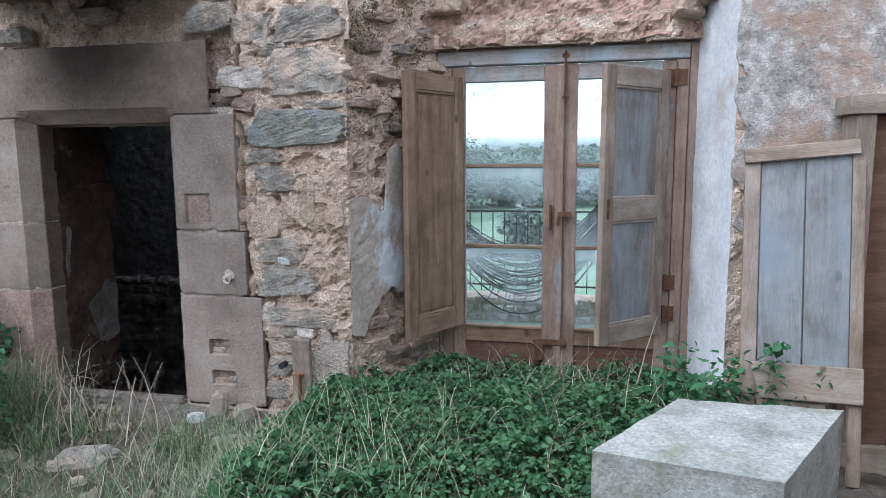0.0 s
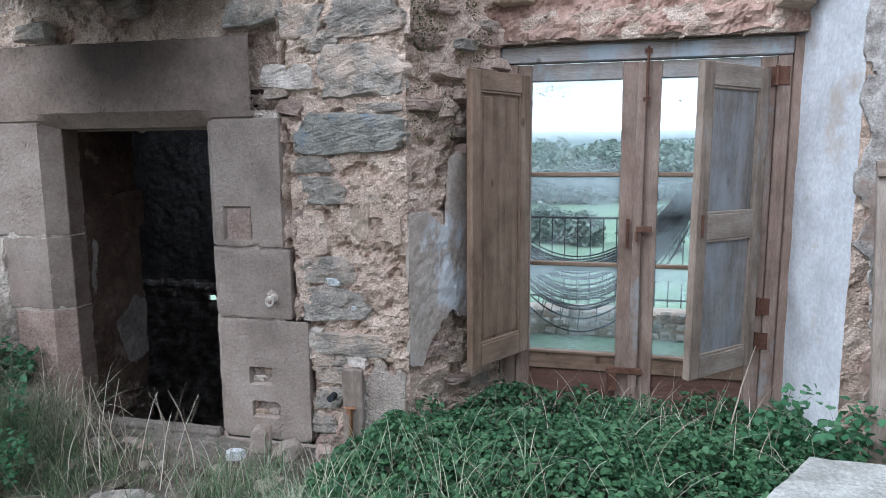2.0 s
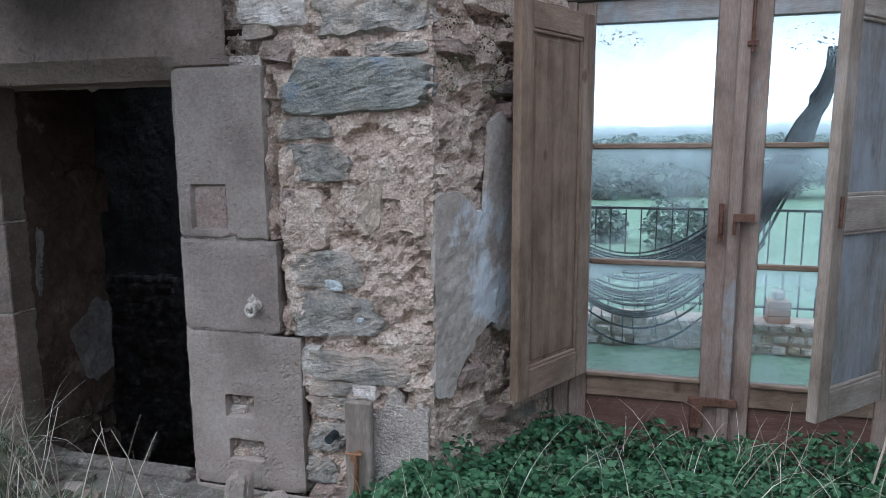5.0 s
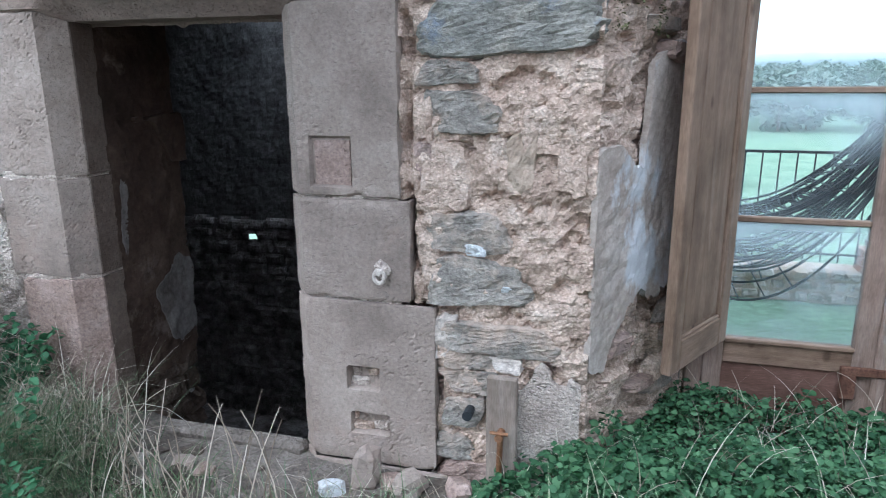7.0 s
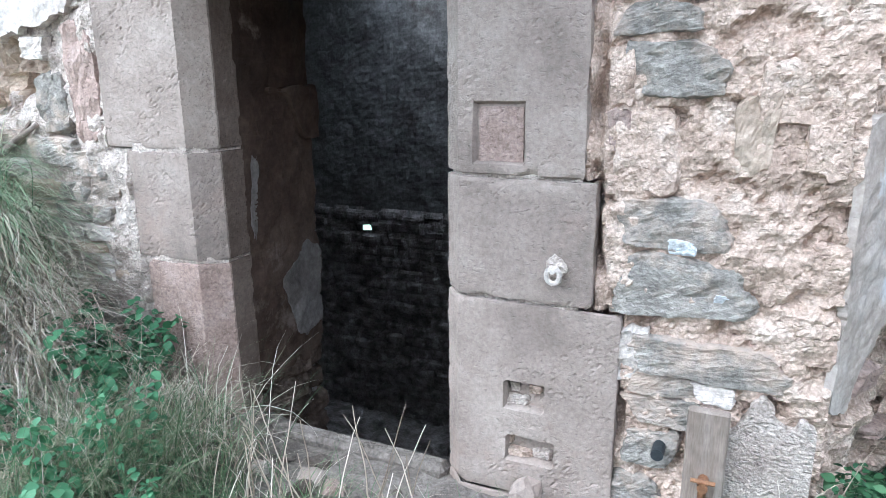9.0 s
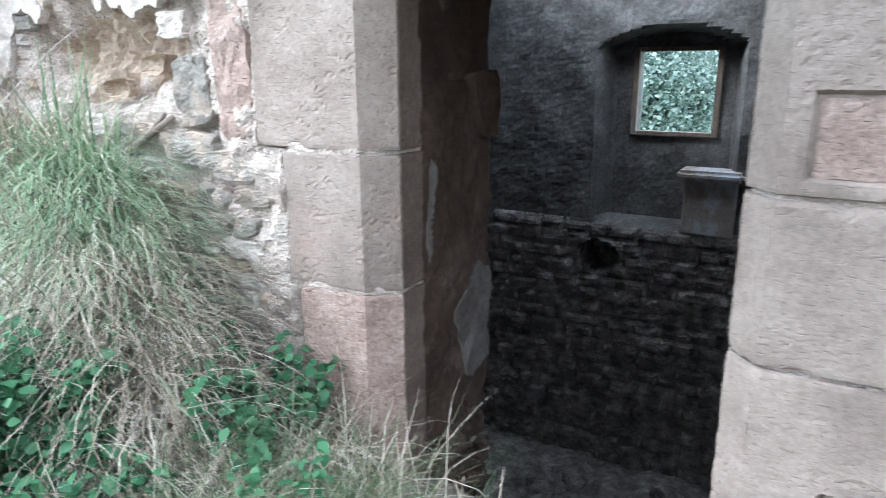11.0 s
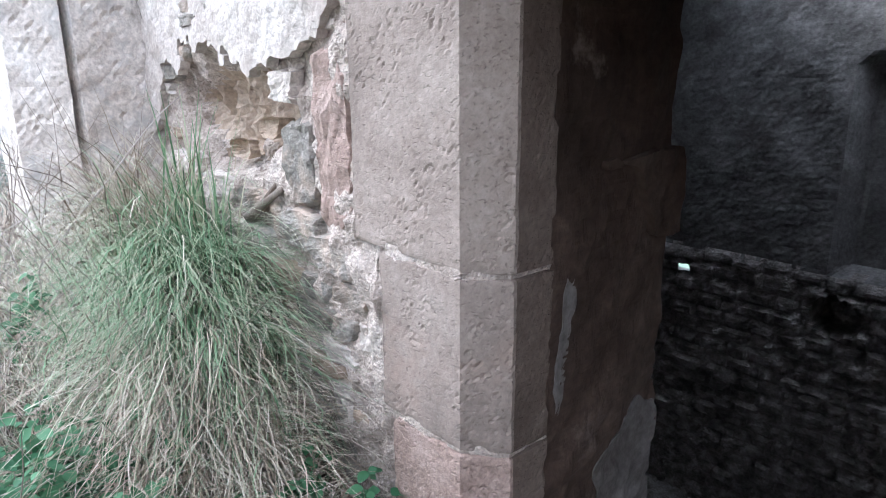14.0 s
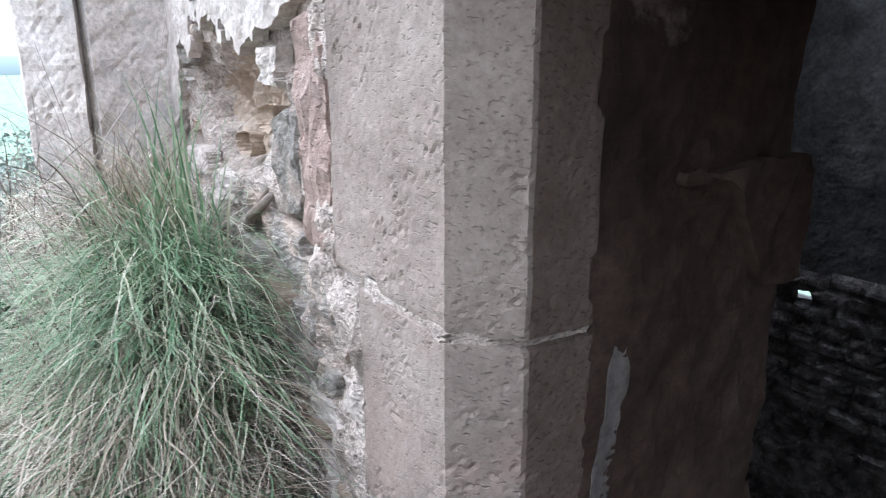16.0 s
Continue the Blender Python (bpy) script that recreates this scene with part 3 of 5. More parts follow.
v, f = surface(np.linspace(0, 1.06, 64), steps(-0.4, TOP, 0.014),
               lambda u, z: splay_l(u, z, 0.03 * nz(u, z, 9, 4) + 0.022 * nz(u, z, 2, 15, 4) + 0.008 * nz(u, z, 5, 40, 2) - 0.045 * sm(0.2, 0.5, nz(u * 0.8, z, 4, 9, 4)) - 0.03))
mesh_object("reveal_rubble", v, f, M_MORTAR, wall)


def edge_noise(a, b, s=5.0):
    return nz(a, b, 1.7, s, 4)


# plaster still clinging to the left reveal, broken away low down
ragged("plaster_patch", steps(0.0, 1.0, 0.018), steps(0.30, 1.85, 0.014),
       lambda u, z: min(float(np.interp(u, (0.0, 0.24, 0.33, 0.38, 0.6), (1.36, 1.33, 1.27, 1.66, 1.74))) - z,
                        z - float(np.interp(u, (0.0, 0.10, 0.17, 0.36, 0.6, 1.0), (0.50, 0.46, 0.62, 0.76, 0.72, 0.80))), 1.5 * u + 0.02) + 0.05 * edge_noise(u, z, 6) + 0.02 * edge_noise(u, z, 17),
       lambda u, z, o: splay_l(u, z, o + 0.008 * nz(u, z, 3, 5) + 0.005 * nz(u, z, 6, 18)), 0.012, M_PLASTER, wall)

# wall left of the doorway
v, f = surface(steps(-5.9, -3.95, 0.018), steps(-0.1, TOP, 0.018),
               lambda x, z: (x, FRONT + 0.018 + 0.026 * nz(x, z, 0, 5) + 0.018 * nz(x, z, 3, 16, 4)
                             - 0.024 * sm(-4.42, -4.30, x) + 0.10 * sm(-0.02, 0.03, x + (4.205 if z > 1.18 else 4.09)) + 0.17 * sm(1, 0.55, math.hypot((x + 5.08) / 0.55, (z - 1.50) / 0.24) + 0.35 * nz(x, z, 8, 5)) * (0.75 + 0.5 * nz(x, z, 4, 7)), z))
join_box(v, f, -5.9, -3.75, 4.08, 4.48, -0.4, TOP)
lf0 = mesh_object("rubble_face", v, f, M_PALE_MORTAR, wall)
lf0.data.materials.append(M_TANSTONE)
for poly, q in zip(lf0.data.polygons, f):
    if v[q[0]][1] > FRONT + 0.10 and v[q[0]][1] < 4.07:
        poly.material_index = 1

# masonry over the doorway and over the glazed door
v, f = surface(steps(-4.3, -1.4, 0.02), steps(2.30, TOP, 0.02), lambda x, z: (x, pier_y(x, z) - 0.012, z))
join_box(v, f, -3.95, -1.45, 3.93, 4.48, 1.98, TOP)
mesh_object("rubble_over_door", v, f, M_MORTAR, wall)
v, f = surface(steps(-1.5, 0.95, 0.02), steps(2.345, TOP, 0.02),
               lambda x, z: (x, 4.545 + 0.03 * nz(x, z, 0, 5) + 0.018 * nz(x, z, 3, 15, 4) - 0.045 * sm(2.56, 2.44, z + 0.10 * nz(x, 0, 2, 5)) + 0.02 * nz(x, z, 7, 30, 2), z + (0.03 * nz(x, 0, 1, 6) if z < 2.36 else 0)))
join_box(v, f, -1.5, 0.95, 4.60, 4.95, 2.33, TOP)
mesh_object("wall_over_window", v, f, M_PINK, wall)

# doorway blocks: jambs with chamfers
CH = [(-2.66, 4.05), (-2.66, 3.90), (-2.585, 3.815)]


def right_jamb(xr):
    return CH + [(xr, 3.815), (xr, 3.90)]


# mortar in the block joints
RJ = [(-2.645, 4.05), (-2.645, 3.912), (-2.575, 3.836), (-2.17, 3.828), (-2.17, 3.92)]
LJ = [(-4.08, 3.92), (-4.08, 3.819), (-3.779, 3.819), (-3.688, 3.904), (-3.688, 4.05)]
for pts, zz in ((RJ, 1.150), (RJ, 0.730), (RJ, 1.90), (LJ, 1.180), (LJ, 0.710)):
    path_block("joint_mortar", pts, zz - 0.025, zz + 0.025, M_PALE_MORTAR, wall, 9 + zz, joint=0.0, rough=0.006, step=0.012)
o = 0.15 + 0.113  # length of reveal and chamfer before the face begins
path_block("block", right_jamb(-2.165), 1.155, 1.885, M_ASHLAR, wall, 11, recess=[(o + 0.06, o + 0.225, 1.19, 1.38, 0.022)])
path_block("block", right_jamb(-2.125), 0.735, 1.145, M_ASHLAR, wall, 12)
path_block("block", right_jamb(-2.03), -0.005, 0.725, M_ASHLAR, wall, 13,
           recess=[(o + 0.175, o + 0.315, 0.332, 0.437, 0.05), (o + 0.185, o + 0.35, 0.131, 0.22, 0.05)])
path_block("block", right_jamb(-1.98), -1.6, -0.015, M_ASHLAR, wall, 14)


def left_jamb(xl):
    return [(xl, 3.90), (xl, 3.815), (-3.775, 3.815), (-3.68, 3.90), (-3.68, 4.05)]


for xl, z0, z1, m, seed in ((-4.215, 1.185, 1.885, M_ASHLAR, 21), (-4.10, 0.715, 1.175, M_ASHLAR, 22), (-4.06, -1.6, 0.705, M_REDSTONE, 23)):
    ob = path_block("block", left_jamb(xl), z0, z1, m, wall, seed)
    ob.data.materials.append(M_SHADEDJAMB)
    for poly in ob.data.polygons:   # inside of the doorway, its shade put into a darker brown stone
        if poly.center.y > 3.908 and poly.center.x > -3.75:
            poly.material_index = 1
# lintel, swept along x; its chamfer stops at the corners of the opening
def lintel_at(a, b, c):
    k = min(1.0, max(0.0, c + 2.66, -3.68 - c) / 0.09)
    if b < 1.935 and a < 3.905:
        a, b = a + (3.812 - a) * k, b + (max(b, 1.893) - b) * k
    return (c, a, b)


path_block("lintel", [(4.05, 1.845), (3.90, 1.845), (3.812, 1.935), (3.812, 2.33), (3.9, 2.33)], -4.18, -2.315, M_DARKSTONE, wall, 31,
           place=lintel_at, label="sandstone lintel with a dark patch in the middle")

ragged("recess_lining", steps(-2.53, -2.355, 0.012), steps(1.18, 1.39, 0.012),
       lambda x, z: min(x + 2.517, -2.366 - x, z - 1.198, 1.372 - z) + 0.003 * nz(x, z, 2, 14),
       lambda x, z, o: (x, 3.834 - o + 0.004 * nz(x, z, 6, 30), z), 0.006, M_REDSTONE, wall)


# door reveals behind the blocks: rubble under torn brown plaster
def reveal_x(y, z):
    return -3.700 + 0.018 * nz(y, z, 2, 4) + 0.008 * nz(y, z, 7, 13) - 0.02 * sm(4.3, 4.57, y)


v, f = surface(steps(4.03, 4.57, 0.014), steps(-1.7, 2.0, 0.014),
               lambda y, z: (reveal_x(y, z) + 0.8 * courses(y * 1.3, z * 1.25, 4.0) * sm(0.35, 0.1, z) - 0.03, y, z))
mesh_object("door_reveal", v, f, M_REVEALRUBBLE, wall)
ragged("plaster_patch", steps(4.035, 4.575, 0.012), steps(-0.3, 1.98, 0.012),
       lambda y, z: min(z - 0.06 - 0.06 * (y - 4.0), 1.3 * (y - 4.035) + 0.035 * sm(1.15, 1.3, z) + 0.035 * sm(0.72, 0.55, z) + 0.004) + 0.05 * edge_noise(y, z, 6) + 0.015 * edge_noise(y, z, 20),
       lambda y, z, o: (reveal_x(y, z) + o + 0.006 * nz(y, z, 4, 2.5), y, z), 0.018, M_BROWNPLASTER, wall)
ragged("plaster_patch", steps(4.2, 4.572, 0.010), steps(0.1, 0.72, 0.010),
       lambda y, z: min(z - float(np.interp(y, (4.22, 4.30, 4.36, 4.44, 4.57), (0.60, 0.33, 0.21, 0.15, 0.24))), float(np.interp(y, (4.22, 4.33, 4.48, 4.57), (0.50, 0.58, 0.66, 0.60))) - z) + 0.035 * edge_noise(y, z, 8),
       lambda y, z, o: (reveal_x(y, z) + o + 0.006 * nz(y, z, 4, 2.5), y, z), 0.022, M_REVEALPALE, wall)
ragged("plaster_patch", steps(4.03, 4.13, 0.007), steps(0.75, 1.2, 0.010),
       lambda y, z: 0.03 - abs(y - 4.075 - 0.03 * sm(0.8, 1.1, z)) * 1.2 - 0.25 * max(0, 0.84 - z) - 0.3 * max(0, z - 1.10) + 0.012 * edge_noise(y, z, 9),
       lambda y, z, o: (reveal_x(y, z) + o, y, z), 0.020, M_REVEALPALE, wall)
ragged("reveal_stone", steps(4.2, 4.60, 0.012), steps(1.12, 1.48, 0.012),
       lambda y, z: min(1.425 + 0.03 * (y - 4.4) - z, z - 1.40 + 0.22 * sm(4.33, 4.50, y), y - 4.22, 4.595 - y) + 0.012 * edge_noise(y, z, 9),
       lambda y, z, o: (reveal_x(y, z) + o + 0.008 * nz(y, z, 4, 6), y, z), 0.045, M_BROWNPLASTER, wall)
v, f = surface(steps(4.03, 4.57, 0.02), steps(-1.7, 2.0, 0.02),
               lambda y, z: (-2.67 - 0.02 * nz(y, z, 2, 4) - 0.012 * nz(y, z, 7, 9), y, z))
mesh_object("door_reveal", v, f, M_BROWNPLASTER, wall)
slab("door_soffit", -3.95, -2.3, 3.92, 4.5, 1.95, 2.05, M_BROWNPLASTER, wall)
slab("threshold", -3.67, -2.67, 3.86, 3.955, -1.6, -0.012, M_DUST, wall, bev=0.02)

# right of the glazed door: white splay and mouldy plaster pier
def splay_r(u, z, out):
    x, y = 0.64 + 0.15 * u, 4.62 - 0.62 * u
    return (x - 0.97 * out, y - 0.24 * out, z)


v, f = surface(np.linspace(-0.05, 1.0, 34), steps(-0.4, TOP, 0.02), lambda u, z: splay_r(u, z, 0.007 * nz(u, z, 3, 3)))
mesh_object("white_reveal", v, f, M_WHITE, wall)
v, f = surface(steps(0.78, 3.4, 0.02), steps(-0.4, TOP, 0.02), lambda x, z: (x, 3.985 + 0.018 * nz(x, z, 0, 4) + 0.012 * nz(x, z, 3, 18, 4), z))
join_box(v, f, 0.95, 3.4, 4.05, 4.9, -0.4, TOP)
mesh_object("rubble_pier", v, f, M_MORTAR, wall)
ragged("plaster_patch", steps(0.78, 3.4, 0.022), steps(-0.3, TOP, 0.022),
       lambda x, z: x - 0.80 - 0.11 * sm(1.5, 0.9, z) + 0.07 * edge_noise(x, z, 6) + 0.02 - 0.12 * sm(0.07, 0.0, abs(x - 1.28 - 0.15 * (z - 2.0) + 0.06 * edge_noise(z, 2, 5))) * sm(1.5, 1.8, z),
       lambda x, z, o: (x, 3.975 - o + 0.012 * nz(x, z, 0, 4), z), 0.014, M_MOULD, wall)

# overhang added mostly out of view, to shade doorway and lintel
v, f = [], []
us, vs = steps(-3.95, -2.40, 0.03), steps(0, 1, 0.05)
for sgn, zz in ((0, 2.64), (1, 2.92)):
    a, b = surface(us, vs, lambda x, q, zz=zz: (x, 3.86 - q * (1.55 + 0.2 * nz(x, 0, zz, 3)), zz + 0.05 * nz(x, q, 1, 5) + 0.03 * nz(x, q, 2, 14)))
    o2 = len(v)
    v += a
    f += [tuple(o2 + i for i in q) for q in b]
nn1, nu1 = len(us) * len(vs), len(us)
f += [(nn1 - nu1 + i, nn1 - nu1 + i + 1, 2 * nn1 - nu1 + i + 1, 2 * nn1 - nu1 + i) for i in range(nu1 - 1)]
for k in (0, nu1 - 1):
    f += [(j * nu1 + k, (j + 1) * nu1 + k, nn1 + (j + 1) * nu1 + k, nn1 + j * nu1 + k) for j in range(len(vs) - 1)]
mesh_object("floor_stump", v, f, M_DARKSTONE, wall, "dark rough overhang added to shade the doorway")

# unseen side and rear walls, added to close the room and block low skylight
slab("wall_east", 3.2, 3.7, -3.5, 4.0, -0.4, 5.0, M_MOULD, bev=0)
slab("wall_south", -5.4, 3.7, -4.0, -3.5, -0.4, 5.0, M_MOULD, bev=0)
for nm in ("wall_east", "wall_south"):
    tagged(bpy.data.objects[nm], "plain wall out of view, added to hold back skylight", "wall", kind="structure")

# return wall and corner pillar at the far end
ret = empty("wall_return")
tagged(ret, "pale plastered stone corner pillar with a vertical crack", "wall", kind="structure")
path_block("pillar_face", [(-6.6, 3.30), (-6.02, 3.30), (-5.84, 3.51), (-5.84, 3.88)], -0.1, TOP, M_PALESTONE, ret, 5, step=0.022, rough=0.010,
           recess=[(0.845, 0.875, -0.1, TOP, 0.09)])
v, f = [], []
join_box(v, f, -6.6, -6.06, 3.36, 4.48, -0.1, TOP)
mesh_object("pillar_core", v, f, M_PALESTONE, ret)
far = empty("wall_outbuilding")
tagged(far, "distant grey rubble stone wall", "wall", kind="structure")
v, f = surface(steps(3.42, 8.0, 0.035), steps(-0.4, TOP, 0.035),
               lambda y, z: (-10.5 + 0.05 * nz(y, z, 0, 3) + 0.03 * nz(y, z * 1.6, 3, 9, 4), y, z))
join_box(v, f, -11.0, -10.6, 3.44, 8.0, -0.4, TOP)
mesh_object("rubble_face", v, f, M_PALESTONE, far)

# ---- the dark room behind the doorway ----
room = empty("wall_room")
tagged(room, "grey coursed stone room walls with dull plaster above", "wall", kind="structure")
WIN = (-4.58, -3.68, 0.72, 1.63)
LINE = -0.32   # x0, x1, z0, z1 of the small rear window


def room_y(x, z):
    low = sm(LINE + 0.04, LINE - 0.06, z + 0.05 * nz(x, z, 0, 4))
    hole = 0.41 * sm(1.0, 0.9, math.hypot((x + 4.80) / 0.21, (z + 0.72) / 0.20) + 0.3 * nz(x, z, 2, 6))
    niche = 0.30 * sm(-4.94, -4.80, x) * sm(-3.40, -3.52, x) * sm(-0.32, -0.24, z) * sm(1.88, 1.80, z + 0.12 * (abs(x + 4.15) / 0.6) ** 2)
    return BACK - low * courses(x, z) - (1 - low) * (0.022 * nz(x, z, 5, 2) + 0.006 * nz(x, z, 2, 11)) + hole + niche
CHINK = (-6.86, -6.54, -0.78, -0.60)
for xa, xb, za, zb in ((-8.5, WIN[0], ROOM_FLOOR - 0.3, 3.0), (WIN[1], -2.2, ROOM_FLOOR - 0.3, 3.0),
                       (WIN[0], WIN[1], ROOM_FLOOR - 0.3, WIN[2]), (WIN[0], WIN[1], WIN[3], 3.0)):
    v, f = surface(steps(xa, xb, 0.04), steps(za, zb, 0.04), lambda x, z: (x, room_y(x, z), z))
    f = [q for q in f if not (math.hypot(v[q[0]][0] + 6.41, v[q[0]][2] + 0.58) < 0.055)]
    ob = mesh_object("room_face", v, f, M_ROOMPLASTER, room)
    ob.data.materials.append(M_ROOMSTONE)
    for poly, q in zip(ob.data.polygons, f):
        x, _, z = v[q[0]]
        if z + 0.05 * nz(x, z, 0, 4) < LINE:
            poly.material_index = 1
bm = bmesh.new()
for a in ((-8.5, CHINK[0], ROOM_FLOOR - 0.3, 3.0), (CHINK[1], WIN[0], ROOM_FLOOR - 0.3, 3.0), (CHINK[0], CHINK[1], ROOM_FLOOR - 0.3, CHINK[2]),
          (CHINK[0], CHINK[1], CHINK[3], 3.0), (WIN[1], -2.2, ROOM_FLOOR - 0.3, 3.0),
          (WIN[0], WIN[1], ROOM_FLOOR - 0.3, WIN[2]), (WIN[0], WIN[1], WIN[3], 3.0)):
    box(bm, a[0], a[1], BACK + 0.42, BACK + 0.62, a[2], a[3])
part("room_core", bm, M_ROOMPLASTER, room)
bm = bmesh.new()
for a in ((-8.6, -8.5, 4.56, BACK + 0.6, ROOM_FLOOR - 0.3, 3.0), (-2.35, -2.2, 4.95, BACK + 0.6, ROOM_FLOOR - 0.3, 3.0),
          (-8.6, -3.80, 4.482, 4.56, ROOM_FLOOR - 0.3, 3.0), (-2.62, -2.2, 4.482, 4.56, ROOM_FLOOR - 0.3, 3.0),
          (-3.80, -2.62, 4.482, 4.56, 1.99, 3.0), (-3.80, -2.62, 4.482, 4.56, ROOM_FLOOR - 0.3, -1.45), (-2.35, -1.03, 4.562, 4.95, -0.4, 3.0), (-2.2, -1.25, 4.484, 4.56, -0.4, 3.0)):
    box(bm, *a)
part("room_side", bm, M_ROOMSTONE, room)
slab("stone_shelf", -3.98, -3.30, BACK - 0.12, BACK + 0.28, 0.27, 0.38, M_PLASTER, room, bev=0.04, seg=3)
slab("shelf_pier", -3.90, -3.36, BACK - 0.04, BACK + 0.28, LINE, 0.277, M_PLASTER, room, bev=0.015)
bm = bmesh.new()
for a in ((WIN[0] - 0.02, WIN[0] + 0.04, WIN[2] - 0.02, WIN[3] + 0.02), (WIN[1] - 0.045, WIN[1] + 0.02, WIN[2] - 0.02, WIN[3] + 0.02)):
    box(bm, a[0], a[1], BACK + 0.26, BACK + 0.34, a[2], a[3])
for z in (WIN[2], WIN[3]):
    box(bm, WIN[0] + 0.046, WIN[1] - 0.046, BACK + 0.26, BACK + 0.34, z - 0.025, z + 0.025)
soften(bm)
w1 = part("window_frame", bm, M_GREYWOOD)
w1.name = "window_room"
tagged(w1, "small wooden window frame set in a deep niche", "window", kind="structure")
# unseen ceiling, with an opening added to light the rear wall
bm = bmesh.new()
for a in ((-8.6, -2.2, 4.3, 8.4), (-8.6, -2.2, BACK - 0.05, BACK + 0.6), (-8.6, -5.9, 8.4, BACK - 0.05), (-3.0, -2.2, 8.4, BACK - 0.05)):
    box(bm, *a, 3.0, 3.2)
ceil = part("ceiling", bm, M_ROOMSTONE)
tagged(ceil, "plain stone ceiling out of view, opened over the back room", "ceiling", kind="structure")


# ---- glazed double door ----
def cyl(bm, a, b, r, n=8, r2=None):
    a, b = Vector(a), Vector(b)
    m = Matrix.Translation((a + b) / 2) @ (b - a).to_track_quat("Z", "Y").to_matrix().to_4x4()
    bmesh.ops.create_cone(bm, cap_ends=True, segments=n, radius1=r, radius2=r if r2 is None else r2, depth=(b - a).length, matrix=m)


door = empty("door_glazed")
tagged(door, "weathered glazed wooden double door with misted panes", "door", kind="structure")
Y0, Y1 = 4.575, 4.655
for x0, x1 in ((-1.01, -0.935), (0.535, 0.61)):
    slab("jamb", x0, x1, Y0, Y1, -0.1, 2.215, M_FRAMEWOOD, door, 0.005)
slab("lining", 0.612, 0.70, Y0 - 0.02, Y1 + 0.01, -0.1, 2.315, M_FRAMEWOOD, door, 0.005, "blue-grey flaking outer lining")
slab("head", -1.03, 0.61, Y0 - 0.012, Y1, 2.218, 2.315, M_FRAMEWOOD_H, door, 0.006, "blue-grey flaking paint on the head beam")


def leaf(nm, xa, xb, sl, sr):
    lf = empty(nm)
    lf.parent = door
    ya, yb = Y0 + 0.012, Y1 - 0.012
    slab("stile", xa, xa + sl, ya, yb, -0.04, 2.21, M_FRAMEWOOD, lf)
    slab("stile", xb - sr, xb, ya, yb, -0.04, 2.21, M_FRAMEWOOD, lf)
    for z0, z1 in ((2.11, 2.21), (0.30, 0.42), (-0.04, 0.06)):
        slab("rail", xa + sl + 0.001, xb - sr - 0.001, ya + 0.002, yb - 0.002, z0, z1, M_FRAMEWOOD_H if z0 > 2 else M_WOOD_H, lf)
    for z in (1.545, 0.985):
        slab("glazing_bar", xa + sl + 0.001, xb - sr - 0.001, ya + 0.008, yb - 0.012, z - 0.013, z + 0.013, M_WOOD_H, lf, 0.005)
    slab("bottom_panel", xa + sl - 0.004, xb - sr + 0.004, ya + 0.02, yb - 0.016, 0.055, 0.305, M_REDWOOD, lf, 0.003)
    slab("weather_strip", xa + sl, xb - sr, ya - 0.014, ya + 0.004, 0.405, 0.425, M_WOOD_H, lf, 0.004)
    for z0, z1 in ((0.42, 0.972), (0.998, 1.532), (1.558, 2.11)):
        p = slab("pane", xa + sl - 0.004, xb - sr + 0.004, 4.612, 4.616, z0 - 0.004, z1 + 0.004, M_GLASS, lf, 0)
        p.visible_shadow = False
    return lf


lf1 = leaf("leaf", -0.932, -0.195, 0.085, 0.112)
lf2 = leaf("leaf", -0.190, 0.532, 0.105, 0.085)
slab("astragal", -0.225, -0.170, Y0 - 0.016, Y0 + 0.008, -0.03, 2.205, M_FRAMEWOOD, door, 0.006)
bm = bmesh.new()
cyl(bm, (-0.168, Y0 - 0.022, 1.95), (-0.168, Y0 - 0.022, 2.29), 0.007)
box(bm, -0.19, -0.145, Y0 - 0.026, Y0 - 0.012, 2.25, 2.275)
box(bm, -0.19, -0.145, Y0 - 0.026, Y0 - 0.012, 1.98, 2.0)
part("bolt", bm, M_IRON, door)
bm = bmesh.new()
box(bm, -0.205, -0.115, Y0 - 0.028, Y0 - 0.014, 1.20, 1.235)
cyl(bm, (-0.20, Y0 - 0.03, 1.14), (-0.20, Y0 - 0.03, 1.20), 0.008)
cyl(bm, (-0.254, Y0 - 0.012, 1.14), (-0.254, Y0 - 0.012, 1.25), 0.008)
box(bm, -0.264, -0.244, Y0 - 0.004, Y0 + 0.013, 1.10, 1.28)
part("latch", bm, M_IRON, door)
bm = bmesh.new()
box(bm, -0.36, -0.14, Y0 - 0.026, Y0 - 0.006, 0.305, 0.345)
box(bm, -0.35, -0.29, Y0 - 0.026, Y0 + 0.008, 0.19, 0.31)
soften(bm, 0.004)
part("slide_bolt", bm, M_IRON, door)
for z, x0 in ((2.10, 0.50), (0.77, 0.47), (0.56, 0.47)):
    bm = bmesh.new()
    box(bm, x0 - 0.04, x0 + 0.095, Y0 - 0.010, Y0 + 0.004, z - 0.05, z + 0.05)
    cyl(bm, (x0 + 0.03, Y0 - 0.012, z - 0.055), (x0 + 0.03, Y0 - 0.012, z + 0.055), 0.011)
    part("hinge", bm, M_IRON, door)


